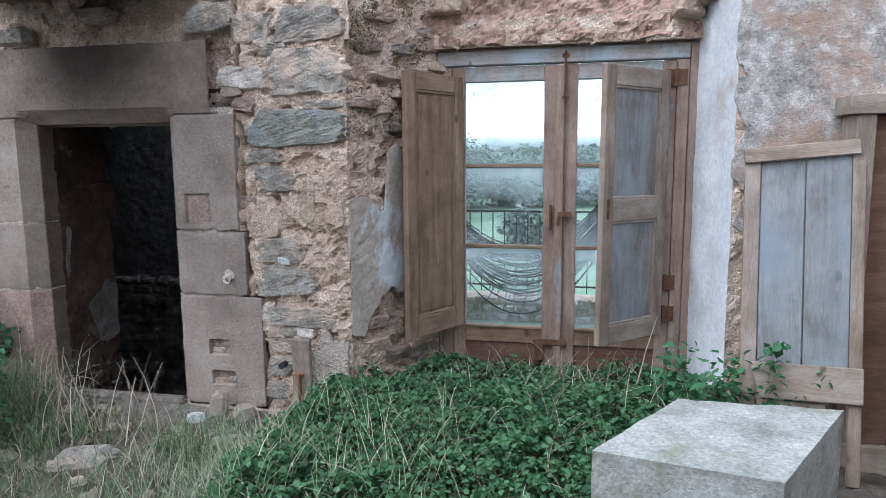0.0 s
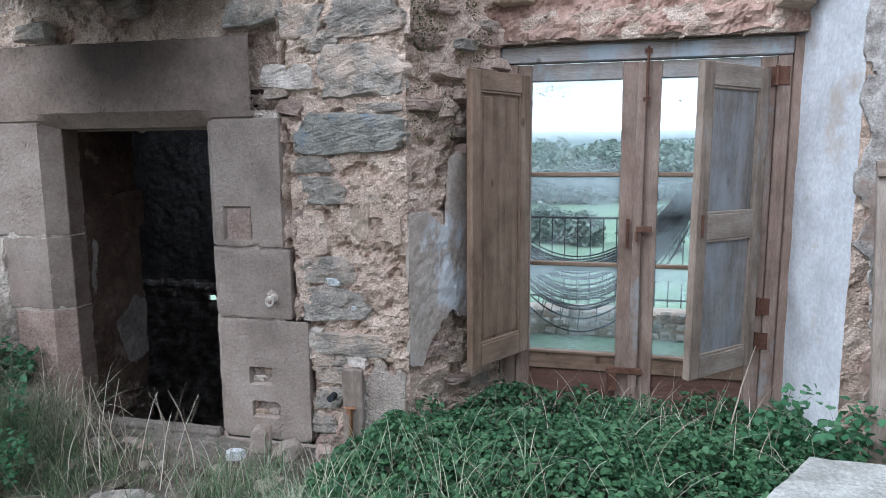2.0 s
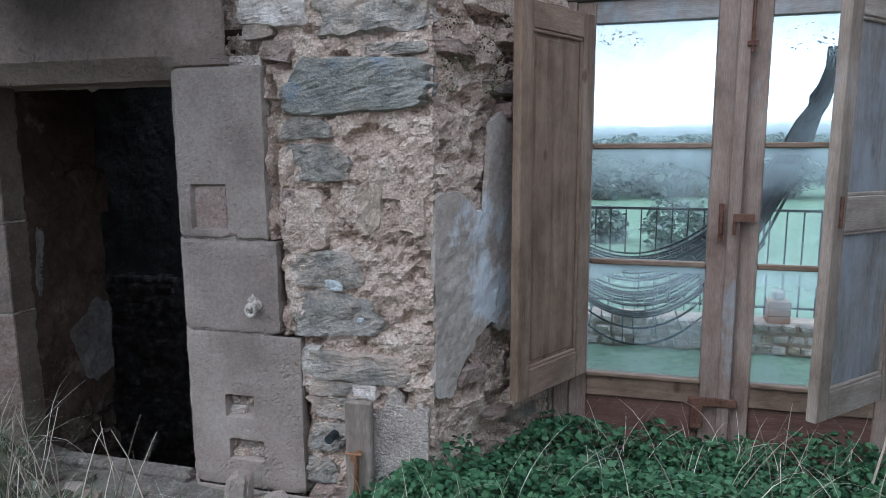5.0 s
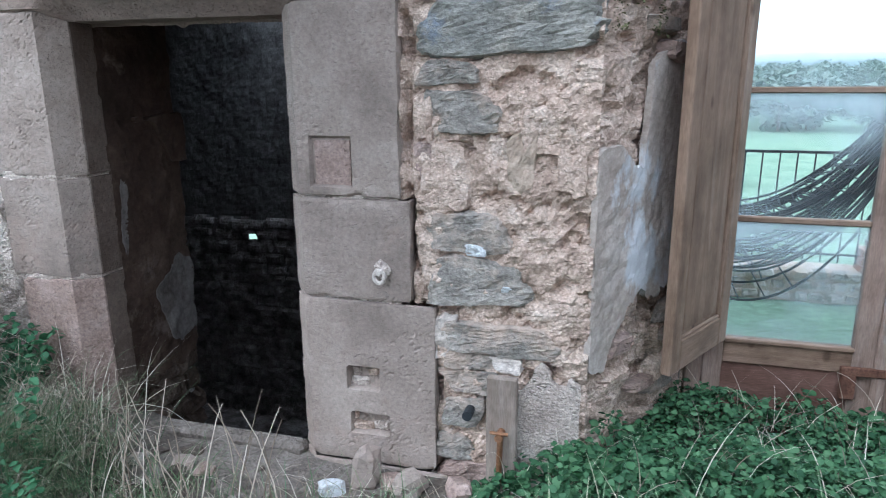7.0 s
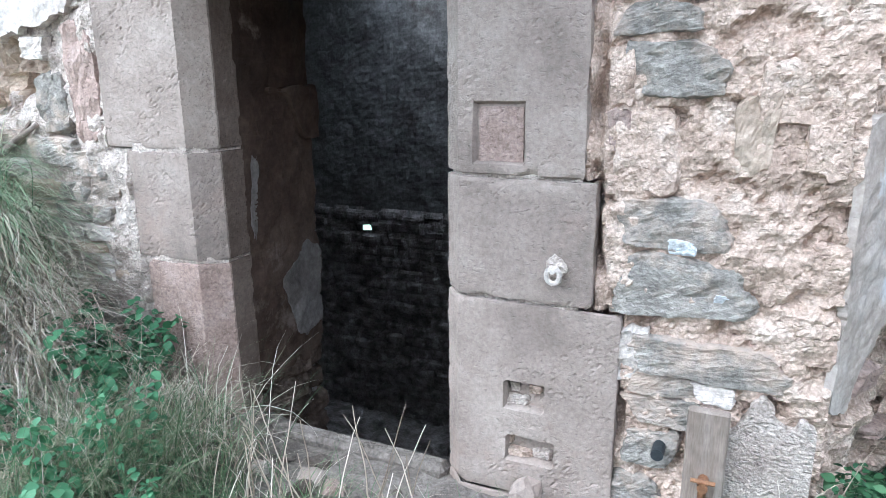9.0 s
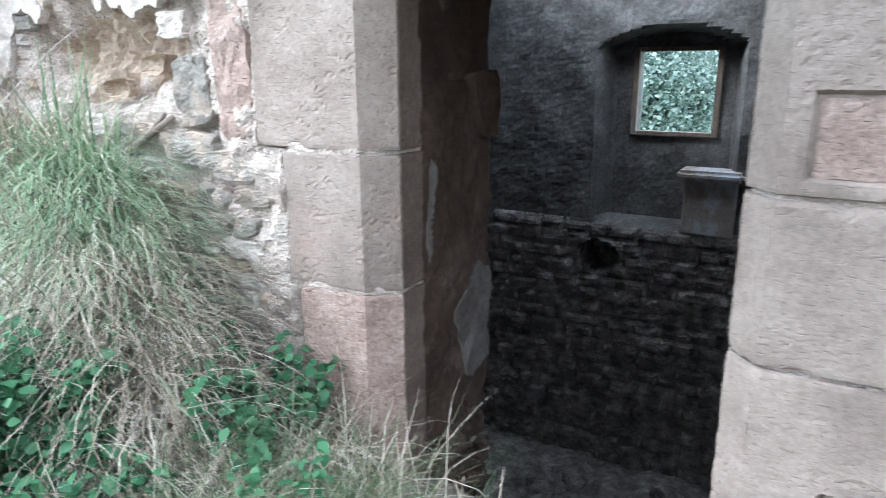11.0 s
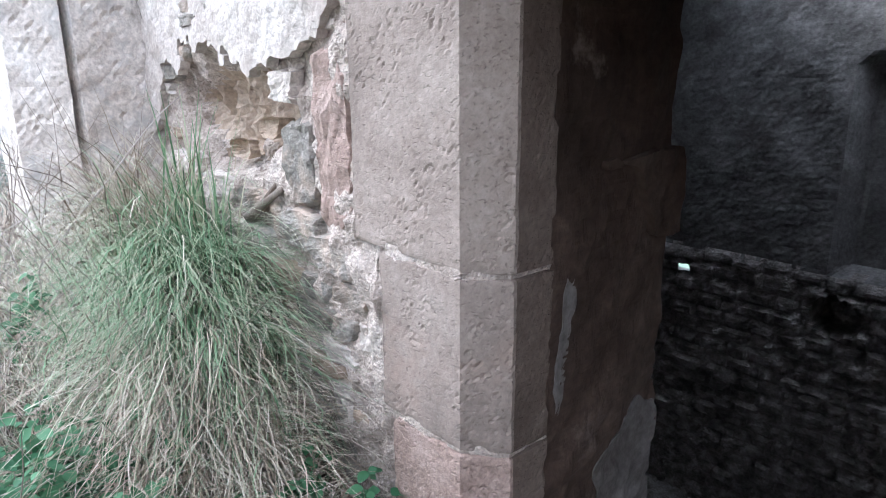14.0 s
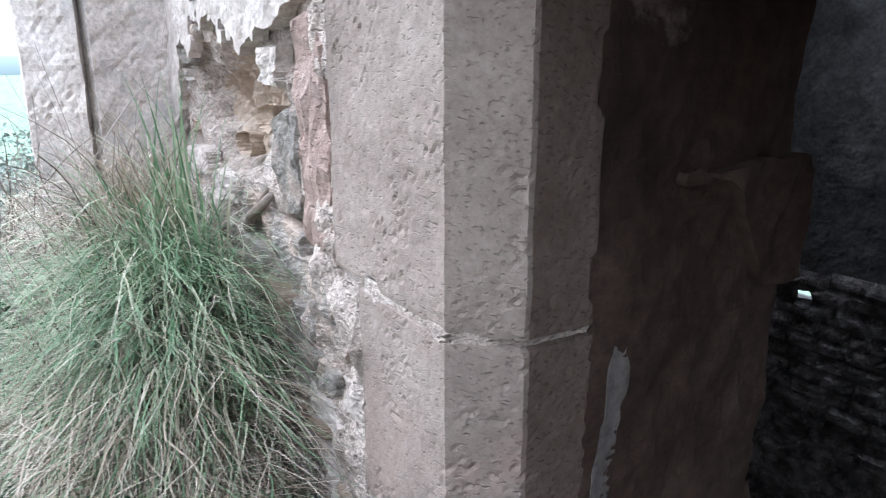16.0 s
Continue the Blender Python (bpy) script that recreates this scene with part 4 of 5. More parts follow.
def shutter(nm, hx, hy, ang, w, rails, mats, label, sag=0.0, knob=True, fielded=False):
    """An inner shutter leaf, hinged at (hx, hy), opened by ang degrees from the door's plane."""
    e = empty(nm, (hx, hy, 0), ang)
    m = Matrix.Translation((0, 0, 0)) @ Matrix.Rotation(radians(sag), 4, "Y")
    e.matrix_basis = e.matrix_basis @ m
    tagged(e, label, "shutter", group="inner shutters")
    z0, z1, st = 0.43, 2.14, 0.085
    mv, mh, mp = mats
    for a, b in ((0.0, st), (w - st, w)):
        slab("stile", a, b, -0.022, 0.022, z0, z1, mv, e, 0.004)
    for a, b in rails:
        slab("rail", st + 0.001, w - st - 0.001, -0.021, 0.021, a, b, mh, e, 0.004)
    for (_, a), (b, _) in zip(rails, rails[1:]):
        bm = bmesh.new()
        box(bm, st - 0.004, w - st + 0.004, -0.004, 0.004, a - 0.004, b + 0.004)
        pan = part("panel", bm, mp, e)
        if fielded:
            bm = bmesh.new()
            box(bm, st + 0.026, w - st - 0.026, -0.011, 0.011, a + 0.03, b - 0.03)
            soften(bm, 0.006)
            part("raised_field", bm, mp, pan)
        for q in (a + 0.007, b - 0.007):
            slab("moulding", st + 0.001, w - st - 0.001, -0.016, 0.016, q - 0.008, q + 0.008, mh, e, 0.004)
        for q in (st + 0.007, w - st - 0.007):
            slab("moulding", q - 0.007, q + 0.007, -0.016, 0.016, a + 0.016, b - 0.016, mv, e, 0.004)
    if knob:
        bm = bmesh.new()
        cyl(bm, (w - 0.04, 0.028, 1.22), (w - 0.04, 0.028, 1.34), 0.007)
        cyl(bm, (w - 0.04, 0.012, 1.23), (w - 0.04, 0.030, 1.23), 0.006)
        cyl(bm, (w - 0.04, 0.012, 1.33), (w - 0.04, 0.030, 1.33), 0.006)
        part("handle", bm, M_IRON, e)
    return e


shutter("shutter", -0.868, 4.545, 180 + 61, 0.55, [(0.43, 0.56), (2.03, 2.14)], (M_WOOD, M_WOOD_H, M_WOOD),
        "brown panelled wooden shutter folded back against the reveal", knob=False, fielded=True)
shutter("shutter", 0.465, 4.545, 180 + 46.5, 0.59, [(0.43, 0.55), (1.20, 1.34), (2.02, 2.14)], (M_GREYWOOD, M_GREYWOOD_H, M_BLUEPANEL),
        "grey-brown two-panel wooden shutter standing half open", sag=-0.6)

# ---- old door leaf and frame beside the mouldy pier ----
lean = empty("loose_door_leaf", (0.80, 3.80, 1.60))
lean.matrix_basis = Matrix.Translation((0.80, 3.80, 1.60)) @ Matrix.Rotation(radians(-4), 4, "Z") @ Matrix.Rotation(radians(-10), 4, "X")
tagged(lean, "faded blue boarded door leaf leaning on the wall", "door leaf")
slab("stile", 0.0, 0.075, -0.018, 0.018, -1.66, 0.0, M_TANWOOD, lean)
slab("stile", 0.50, 0.56, -0.018, 0.018, -1.66, 0.07, M_GREYWOOD, lean)
slab("board", 0.078, 0.285, -0.012, 0.010, -1.11, 0.02, M_BLUEWOOD, lean)
slab("board", 0.291, 0.498, -0.012, 0.010, -1.10, 0.03, M_BLUEWOOD, lean)
bm = bmesh.new()
box(bm, -0.01, 0.53, -0.040, -0.019, -0.045, 0.03, Matrix.Rotation(radians(-5), 4, "Y"))
soften(bm)
part("batten", bm, M_TANWOOD_H, lean)
bm = bmesh.new()
box(bm, 0.04, 0.56, -0.042, -0.019, -1.25, -1.07)
for vv in bm.verts:
    if vv.co.x < 0.1 and vv.co.z < -1.2:
        vv.co.x += 0.05
soften(bm)
part("batten", bm, M_TANWOOD_H, lean)
slab("rail", 0.08, 0.40, -0.010, 0.010, -1.34, -1.26, M_TANWOOD_H, lean)

old = empty("door_side")
tagged(old, "red-brown wooden side door in a pale weathered frame", "door", kind="structure")
slab("jamb", 1.30, 1.39, 3.74, 3.95, -0.1, 1.80, M_TANWOOD, old)
slab("jamb", 2.32, 2.41, 3.74, 3.95, -0.1, 1.80, M_TANWOOD, old)
slab("head", 1.26, 2.45, 3.72, 3.95, 1.802, 1.90, M_GREYWOOD_H, old, label="grey weathered head beam")
for i in range(5):
    slab("board", 1.392 + 0.185 * i, 1.572 + 0.185 * i, 3.80, 3.84, -0.08, 1.798, M_REDWOOD, old)
slab("skirting", 1.28, 2.42, 3.70, 3.738, -0.1, 0.09, M_TANWOOD_H, old)

# ---- concrete block ----
bm = bmesh.new()
q = ((0.031, 2.57), (0.70, 2.42), (1.146, 3.195), (0.43, 3.19))
lo = [bm.verts.new((x, y, -0.2)) for x, y in q]
hi = [bm.verts.new((x, y, 0.45 + 0.006 * i)) for i, (x, y) in enumerate(q)]
bm.faces.new(hi)
bm.faces.new(lo[::-1])
for i in range(4):
    bm.faces.new((lo[i], lo[(i + 1) % 4], hi[(i + 1) % 4], hi[i]))
bmesh.ops.subdivide_edges(bm, edges=list(bm.edges), cuts=24, use_grid_fill=True)
bm.normal_update()
for vv in bm.verts:
    vv.co += vv.normal * (0.006 * nz(*vv.co, 6) + 0.003 * nz(*vv.co, 30) - 0.004)
blk = part("concrete_block", bm, M_CONCRETE)
tagged(blk, "pale mossy concrete block standing among brambles", "concrete block")


# ---- stones of the pier ----
MATS = {"s": M_SLATE, "b": M_BLUESTONE, "t": M_TANSTONE, "r": M_REDSTONE, "p": M_PALESTONE, "m": M_MORTAR}
PIER = [("b", -1.75, 1.79, 0.62, 0.20, 0.045), ("s", -1.58, 1.925, 0.24, 0.045, 0.04), ("s", -1.92, 1.48, 0.26, 0.14, 0.03),
        ("s", -1.97, 1.62, 0.22, 0.08, 0.025), ("p", -2.11, 2.10, 0.30, 0.13, 0.035), ("s", -1.68, 2.12, 0.46, 0.26, 0.035),
        ("t", -1.70, 1.30, 0.10, 0.20, 0.02), ("m", -1.60, 1.42, 0.20, 0.16, 0.012), ("s", -1.90, 1.03, 0.30, 0.14, 0.025), ("s", -1.86, 0.84, 0.38, 0.18, 0.025),
        ("s", -1.77, 0.61, 0.44, 0.12, 0.035), ("s", -1.89, 0.51, 0.20, 0.07, 0.01), ("s", -1.88, 0.42, 0.22, 0.09, 0.012)]
PIER2 = [("s", -1.92, 0.28, 0.16, 0.12, 0.015), ("p", -1.74, 0.51, 0.12, 0.06, 0.03), ("s", -2.30, 2.47, 0.30, 0.16, 0.03), ("s", -2.02, 2.39, 0.24, 0.17, 0.03),
         ("s", -1.66, 2.40, 0.40, 0.20, 0.03), ("s", -1.90, 2.28, 0.20, 0.10, 0.02), ("r", -2.10, 1.94, 0.14, 0.08, 0.012), ("s", -2.18, 2.02, 0.14, 0.06, 0.012),
         ("m", -2.07, 1.46, 0.07, 0.16, 0.02), ("r", -2.07, 1.30, 0.07, 0.13, 0.015), ("m", -1.99, 1.25, 0.18, 0.22, 0.012), ("p", -2.0, 0.60, 0.12, 0.16, 0.02),
         ("m", -1.52, 1.30, 0.10, 0.2, 0.014), ("s", -1.95, 0.12, 0.16, 0.10, 0.02), ("r", -1.90, 0.00, 0.22, 0.12, 0.03)]
for i, (k, x, z, w, h, d) in enumerate(PIER + PIER2):
    stone(x, z, w * 1.12, h * 1.16, d * 0.55 - 0.004, MATS[k], wall, front, 40 + i)
r = random.Random(5)
for i in range(34):   # small packing stones over the doorway and pier
    stone(r.uniform(-4.2, -1.55), r.uniform(2.38, 3.15), r.uniform(0.12, 0.32), r.uniform(0.07, 0.17), r.uniform(-0.005, 0.02), MATS[r.choice("ssrpm")], wall, front, 90 + i, n=7)
for i in range(26):   # rubble showing in the window reveal
    z = r.uniform(1.55, 3.1) if i < 18 else r.uniform(0.0, 0.6)
    stone(r.uniform(0.15, 0.9), z, r.uniform(0.14, 0.34), r.uniform(0.05, 0.13), r.uniform(0.0, 0.03), MATS[r.choice("srrm")], wall, splay_l, 140 + i, n=7)


def over(x, z, out):
    return (x, 4.515 - out, z)


ragged("mortar_band", steps(-1.3, 0.72, 0.02), steps(2.32, 2.66, 0.014),
       lambda x, z: 2.50 + 0.03 * x - z + 0.05 * edge_noise(x, z, 5) + 0.02 * edge_noise(x, z, 18),
       lambda x, z, o: (x, 4.53 - o + 0.03 * nz(x, z, 3, 9, 4), z), 0.02, M_MORTAR, wall)
for i in range(13):
    stone(-1.1 + 0.14 * i + r.uniform(-0.04, 0.04), 2.42 + r.uniform(-0.03, 0.03), r.uniform(0.07, 0.15), r.uniform(0.04, 0.07), r.uniform(-0.01, 0.008),
          MATS[r.choice("rmmts")], wall, over, 180 + i, n=9)
for x, z, w, h, d in ((-0.95, 2.60, 0.26, 0.11, 0.10), (0.58, 2.50, 0.20, 0.12, 0.16), (0.70, 2.56, 0.20, 0.12, 0.26)):
    stone(x, z, w, h, d, M_TANSTONE, wall, over, int(z * 100))

# ---- stones left of the doorway ----
LEFT = [("r", -4.33, 1.44, 0.20, 0.50, 0.035), ("s", -4.56, 1.36, 0.20, 0.26, 0.01), ("s", -4.60, 1.15, 0.30, 0.13, 0.03), ("s", -4.37, 1.10, 0.26, 0.11, 0.03),
        ("s", -4.69, 1.74, 0.30, 0.11, 0.04), ("p", -5.55, 1.27, 0.36, 0.10, 0.04), ("s", -4.27, 1.00, 0.18, 0.08, 0.03),
        ("p", -4.62, 1.60, 0.16, 0.10, 0.03), ("s", -4.92, 1.20, 0.26, 0.08, 0.0), ("p", -5.20, 1.22, 0.30, 0.09, 0.02), ("t", -5.05, 1.37, 0.16, 0.07, -0.16), ("t", -4.80, 1.46, 0.14, 0.07, -0.14)]
for i, (k, x, z, w, h, d) in enumerate(LEFT):
    stone(x, z, w * 1.05, h * 1.05, d * 0.5 - 0.004, MATS[k], wall, front, 220 + i)
z = 0.2
while z < 3.2:
    h = r.uniform(0.05, 0.11)
    x = -5.85
    while x < -4.02:
        w = r.uniform(0.09, 0.26)
        c = x + w / 2
        free = all(abs(c - q[1]) > (w + q[3]) * 0.42 or abs(z + h / 2 - q[2]) > (h + q[4]) * 0.42 for q in LEFT)
        hollow = math.hypot((c + 5.08) / 0.58, (z + h / 2 - 1.50) / 0.26) < 1
        lim = -4.27 if z > 1.15 else -4.16
        if free and not hollow and x + w < lim:
            stone(c, z + h / 2, w * 1.05, h * 1.05, r.uniform(-0.006, 0.022), MATS[r.choice("ssppptm")], wall, front, int(c * 100) + int(z * 977), n=9)
        x += w
    z += h
ragged("plaster_patch", steps(-5.85, -4.3, 0.016), steps(1.3, TOP, 0.016),
       lambda x, z: z - float(np.interp(x, (-5.85, -5.74, -5.62, -5.40, -5.12, -4.88, -4.80, -4.52, -4.3), (1.40, 1.46, 1.62, 1.72, 1.74, 1.68, 1.64, 1.66, 1.78))) + 0.07 * edge_noise(x, z, 7) + 0.035 * edge_noise(x, z, 22),
       lambda x, z, o: (x, FRONT - o + 0.015 * nz(x, z, 0, 4) + 0.007 * nz(x, z, 3, 17), z), 0.026, M_PALEPLASTER, wall)
bm = bmesh.new()
for a, b, c in (((-4.98, 3.84, 1.12), (-4.80, 3.80, 1.19), 0.02), ((-4.80, 3.80, 1.19), (-4.66, 3.82, 1.27), 0.016), ((-4.80, 3.80, 1.19), (-4.70, 3.84, 1.30), 0.010)):
    cyl(bm, a, b, c, 8, c * 0.7)
root = part("dead_root", bm, M_TANWOOD, smooth=True)
tagged(root, "pale dead root growing out of the wall", "root")


# ---- plants ----
def mesh_many(name, V, F, material, parent=None, label="", smooth=False):
    """Many copies of one small outline: V is (n, k, 3), F the faces of one copy."""
    n, k, _ = V.shape
    F = np.asarray(F)
    faces = (np.arange(n)[:, None, None] * k + F[None]).reshape(-1, F.shape[1])
    me = bpy.data.meshes.new(name)
    me.vertices.add(n * k)
    me.vertices.foreach_set("co", V.reshape(-1).astype(np.float32))
    me.loops.add(faces.size)
    me.loops.foreach_set("vertex_index", faces.reshape(-1).astype(np.int32))
    me.polygons.add(len(faces))
    me.polygons.foreach_set("loop_start", (np.arange(len(faces)) * F.shape[1]).astype(np.int32))
    me.polygons.foreach_set("loop_total", np.full(len(faces), F.shape[1], np.int32))
    me.materials.append(material)
    if smooth:
        me.polygons.foreach_set("use_smooth", [True] * len(faces))
    me.update(calc_edges=True)
    ob = new(name, me)
    if parent is not None:
        ob.parent = parent
    if label:
        tagged(ob, label)
    return ob


LEAF = np.array([(0, 0, 0), (0.30, 0.22, 0.05), (0.40, 0.45, 0.07), (0.24, 0.75, 0.03), (0, 1.0, -0.10), (-0.24, 0.75, 0.03), (-0.40, 0.45, 0.07), (-0.30, 0.22, 0.05), (0, 0.5, -0.02)], float)
LEAF_F = [(0, 1, 8), (1, 2, 8), (2, 3, 8), (3, 4, 8), (4, 5, 8), (5, 6, 8), (6, 7, 8), (7, 0, 8)]


def leaves(name, P, size, material, parent=None, droop=(-0.2, 0.9), label=""):
    """Leaves at points P: each turned freely about the vertical and tipped downwards."""
    n = len(P)
    a = rng.uniform(0, 2 * np.pi, n)
    t = rng.uniform(droop[0], droop[1], n)
    roll = rng.normal(0, 0.45, n)
    s = size[0] + (size[1] - size[0]) * rng.random(n) ** 1.4
    L = np.repeat(LEAF[None], n, 0) * s[:, None, None]
    x, y, z = L[..., 0], L[..., 1], L[..., 2]
    cr, sr = np.cos(roll)[:, None], np.sin(roll)[:, None]
    x, z = x * cr + z * sr, -x * sr + z * cr
    ct, st = np.cos(t)[:, None], np.sin(t)[:, None]
    y, z = y * ct + z * st, -y * st + z * ct
    ca, sa = np.cos(a)[:, None], np.sin(a)[:, None]
    V = np.stack([x * ca - y * sa, x * sa + y * ca, z], -1) + P[:, None]
    return mesh_many(name, V, LEAF_F, material, parent, label)


def blades(name, P, az, length, lean, curl, width, material, parent=None, seg=5, label="", kink=0.0):
    """Grass blades from points P: heading az, leaning from the upright by lean and bending by curl more towards the tip."""
    n = len(P)
    ang = lean.copy()
    pos = P.copy()
    step = length / seg
    side = np.stack([-np.sin(az), np.cos(az), np.zeros(n)], -1)
    rows = []
    for k in range(seg + 1):
        w = width * (1 - 0.92 * (k / seg) ** 1.6)
        rows += [pos - side * w[:, None], pos + side * w[:, None]]
        d = np.stack([np.sin(ang) * np.cos(az), np.sin(ang) * np.sin(az), np.cos(ang)], -1)
        pos = pos + d * step[:, None]
        ang = ang + curl / seg
        if kink:
            az = az + rng.normal(0, kink, n)
    V = np.stack(rows, 1)
    F = [(2 * k, 2 * k + 1, 2 * k + 3, 2 * k + 2) for k in range(seg)]
    return mesh_many(name, V, F, material, parent, label)


def stems(name, paths, r, material, parent=None, label=""):
    """Thin round stems along lists of points."""
    verts, faces = [], []
    for i, path in enumerate(paths):
        o = len(verts)
        k = len(path)
        for j, p in enumerate(path):
            d = (Vector(path[min(j + 1, k - 1)]) - Vector(path[max(j - 1, 0)])).normalized()
            u = d.orthogonal().normalized()
            w = d.cross(u)
            q = (r if np.isscalar(r) else r[i]) * (1 - 0.6 * j / (k - 1))
            for a in range(4):
                verts.append(Vector(p) + u * q * math.cos(a * math.pi / 2) + w * q * math.sin(a * math.pi / 2))
        for j in range(k - 1):
            for a in range(4):
                b = (a + 1) % 4
                faces.append((o + 4 * j + a, o + 4 * j + b, o + 4 * j + 4 + b, o + 4 * j + 4 + a))
    return mesh_object(name, verts, faces, material, parent, label)


def arc(x, y, z, az, L, lean, curl, n=7, wob=0.03, rr=random.Random(3)):
    pts, a = [], lean
    for k in range(n):
        pts.append((x, y, z))
        x += L / n * math.sin(a) * math.cos(az)
        y += L / n * math.sin(a) * math.sin(az)
        z += L / n * math.cos(a)
        a += curl / n + rr.uniform(-wob, wob) * 4
        az += rr.uniform(-wob, wob) * 6
    return pts


def gz(P):
    return np.array([ground_z(float(p[0]), float(p[1])) for p in P])


# bramble bed under the glazed door
def bramble_top(x, y):
    e = sm(-1.95, -1.50, x + 0.15 * nz(x, y, 3, 2.5)) * sm(2.0, 2.55, y + 0.15 * nz(x, y, 6, 2.5)) * sm(1.05, 0.72, x)
    inside = 1.0
    if y < 3.15:
        inside = sm(0.10 + 0.62 * max(0, y - 2.5), -0.05 + 0.62 * max(0, y - 2.5), x)
    h = 0.36 - 0.13 * sm(3.4, 4.3, y) + 0.10 * nz(x, y, 0, 2.6) + 0.06 * nz(x, y, 0, 7)
    return h * e * inside


def bed(n, x0, x1, y0, y1, top, depth, clear=None):
    P = []
    while len(P) < n:
        x, y = rng.uniform(x0, x1), rng.uniform(y0, y1)
        h = top(x, y)
        if h < 0.03:
            continue
        if y > 3.78 and x < -1.43 + 0.55 * (y - 3.83):
            continue
        z = h - depth * rng.random() ** 1.6 * min(1, h / 0.2)
        P.append((x, y, ground_z(x, y) + max(0.01, z)))
    return np.array(P)


bush = empty("bramble_bed", (-0.6, 3.2, 0))
tagged(bush, "dense green bramble bed growing before the glazed door", "brambles", kind="stuff")
bush.matrix_basis = Matrix.Identity(4)
leaves("leaves", bed(50000, -2.0, 1.05, 2.0, 4.5, bramble_top, 0.17), (0.014, 0.046), M_BRAMBLE, bush)
P = bed(900, -1.9, 0.9, 2.1, 4.4, bramble_top, 0.05)
stems("stems", [arc(x, y, z - 0.2, rng.uniform(0, 6.28), rng.uniform(0.25, 0.5), rng.uniform(0.1, 0.8), 1.2) for x, y, z in P[:260]], 0.0022, M_TWIG, bush)
P = bed(420, -1.9, 0.9, 2.1, 4.4, bramble_top, 0.10)
blades("dry_blades", P - [0, 0, 0.05], rng.uniform(0, 6.28, 420), rng.uniform(0.15, 0.42, 420), rng.uniform(0.1, 0.9, 420), rng.uniform(0.4, 1.8, 420), np.full(420, 0.0018), M_DRY, bush)
P = bed(700, -1.95, -0.6, 2.0, 3.3, bramble_top, 0.10)
blades("green_blades", P - [0, 0, 0.05], rng.uniform(0, 6.28, 700), rng.uniform(0.15, 0.34, 700), rng.uniform(0.1, 0.7, 700), rng.uniform(0.4, 1.5, 700), np.full(700, 0.0022), M_GRASS, bush)

stems("dead_stems", [arc(rng.uniform(-0.8, 0.5), rng.uniform(4.25, 4.45), 0.12, rng.uniform(0, 6.28), rng.uniform(0.2, 0.42), rng.uniform(0.0, 0.6), rng.uniform(-0.3, 1.6), 8) for _ in range(26)], 0.0022, M_DRY, bush)
stems("long_cane", [arc(0.30, 4.15, 0.1, 0.3, 0.62, 0.15, 0.35, 8)], 0.006, M_DRY, bush)

# taller sprays by the white reveal
spray = empty("bramble_spray")
tagged(spray, "young bramble spray rising beside the white reveal", "brambles", kind="stuff")
paths, P = [], []
for i in range(17):
    a = arc(rng.uniform(0.32, 0.95), rng.uniform(3.55, 3.95), 0.05, rng.uniform(-2.8, 0), rng.uniform(0.35, 0.78), rng.uniform(0, 0.3), rng.uniform(0.2, 0.8))
    paths.append(a)
    for k in range(2, 7):
        for _ in range(9):
            P.append(np.array(a[k]) + rng.normal(0, 0.03, 3))
stems("stems", paths, 0.003, M_TWIG, spray)
leaves("leaves", np.array(P), (0.03, 0.06), M_NETTLE, spray)

# big grass tuft against the wall
tuft = empty("grass_tuft")
tagged(tuft, "large drooping tuft of long green and straw-coloured grass", "grass", kind="stuff")


def heap(n, cx, cy, sx, sy):
    P = np.stack([rng.normal(cx, sx, n), np.minimum(rng.normal(cy, sy, n), 3.74), np.zeros(n)], -1)
    P[:, 2] = gz(P)
    return P


def outward(P, cx, cy, spread, base=None):
    az = np.arctan2(P[:, 1] - cy, P[:, 0] - cx)
    return az + rng.normal(0, spread, len(P))


n = 2000
P = heap(n, -4.82, 3.56, 0.13, 0.09)
P[:, 2] += rng.uniform(0.0, 0.28, n)
blades("green_blades", P, rng.normal(-0.55, 0.9, n), rng.uniform(0.30, 0.72, n), rng.uniform(0.0, 0.55, n), rng.uniform(1.6, 2.9, n), rng.uniform(0.0016, 0.0032, n), M_TUFT, tuft, seg=8, kink=0.18)
n = 900
P = heap(n, -4.70, 3.46, 0.22, 0.16)
P[:, 2] += rng.uniform(0.0, 0.30, n)
blades("tangled_blades", P, rng.uniform(0, 6.28, n), rng.uniform(0.25, 0.6, n), rng.uniform(0.3, 1.4, n), rng.uniform(0.6, 2.0, n), rng.uniform(0.0014, 0.0028, n), M_TUFT, tuft, seg=7, kink=0.25)
n = 700
P = heap(n, -4.70, 3.52, 0.14, 0.10)
P[:, 2] += rng.uniform(0.0, 0.25, n)
blades("long_straw", P, rng.normal(-0.4, 0.7, n), rng.uniform(0.35, 0.75, n), rng.uniform(0.1, 0.7, n), rng.uniform(1.6, 2.8, n), rng.uniform(0.0013, 0.0026, n), M_DRY, tuft, seg=8, kink=0.18)
n = 45
P = heap(n, -5.02, 3.66, 0.08, 0.05)
blades("upright_blades", P + [0, 0, 0.2], rng.normal(-0.5, 0.9, n), rng.uniform(0.35, 0.62, n), rng.uniform(0.0, 0.25, n), rng.uniform(0.1, 0.9, n), np.full(n, 0.0055), M_TUFT, tuft)
n = 2600
P = heap(n, -4.52, 3.44, 0.17, 0.13)
P[:, 2] += rng.uniform(-0.05, 0.22, n)
blades("dry_blades", P, rng.normal(-0.5, 1.4, n), rng.uniform(0.25, 0.60, n), rng.uniform(0.3, 1.4, n), rng.uniform(0.7, 2.2, n), rng.uniform(0.0014, 0.0028, n), M_DRY, tuft, seg=7, kink=0.2)

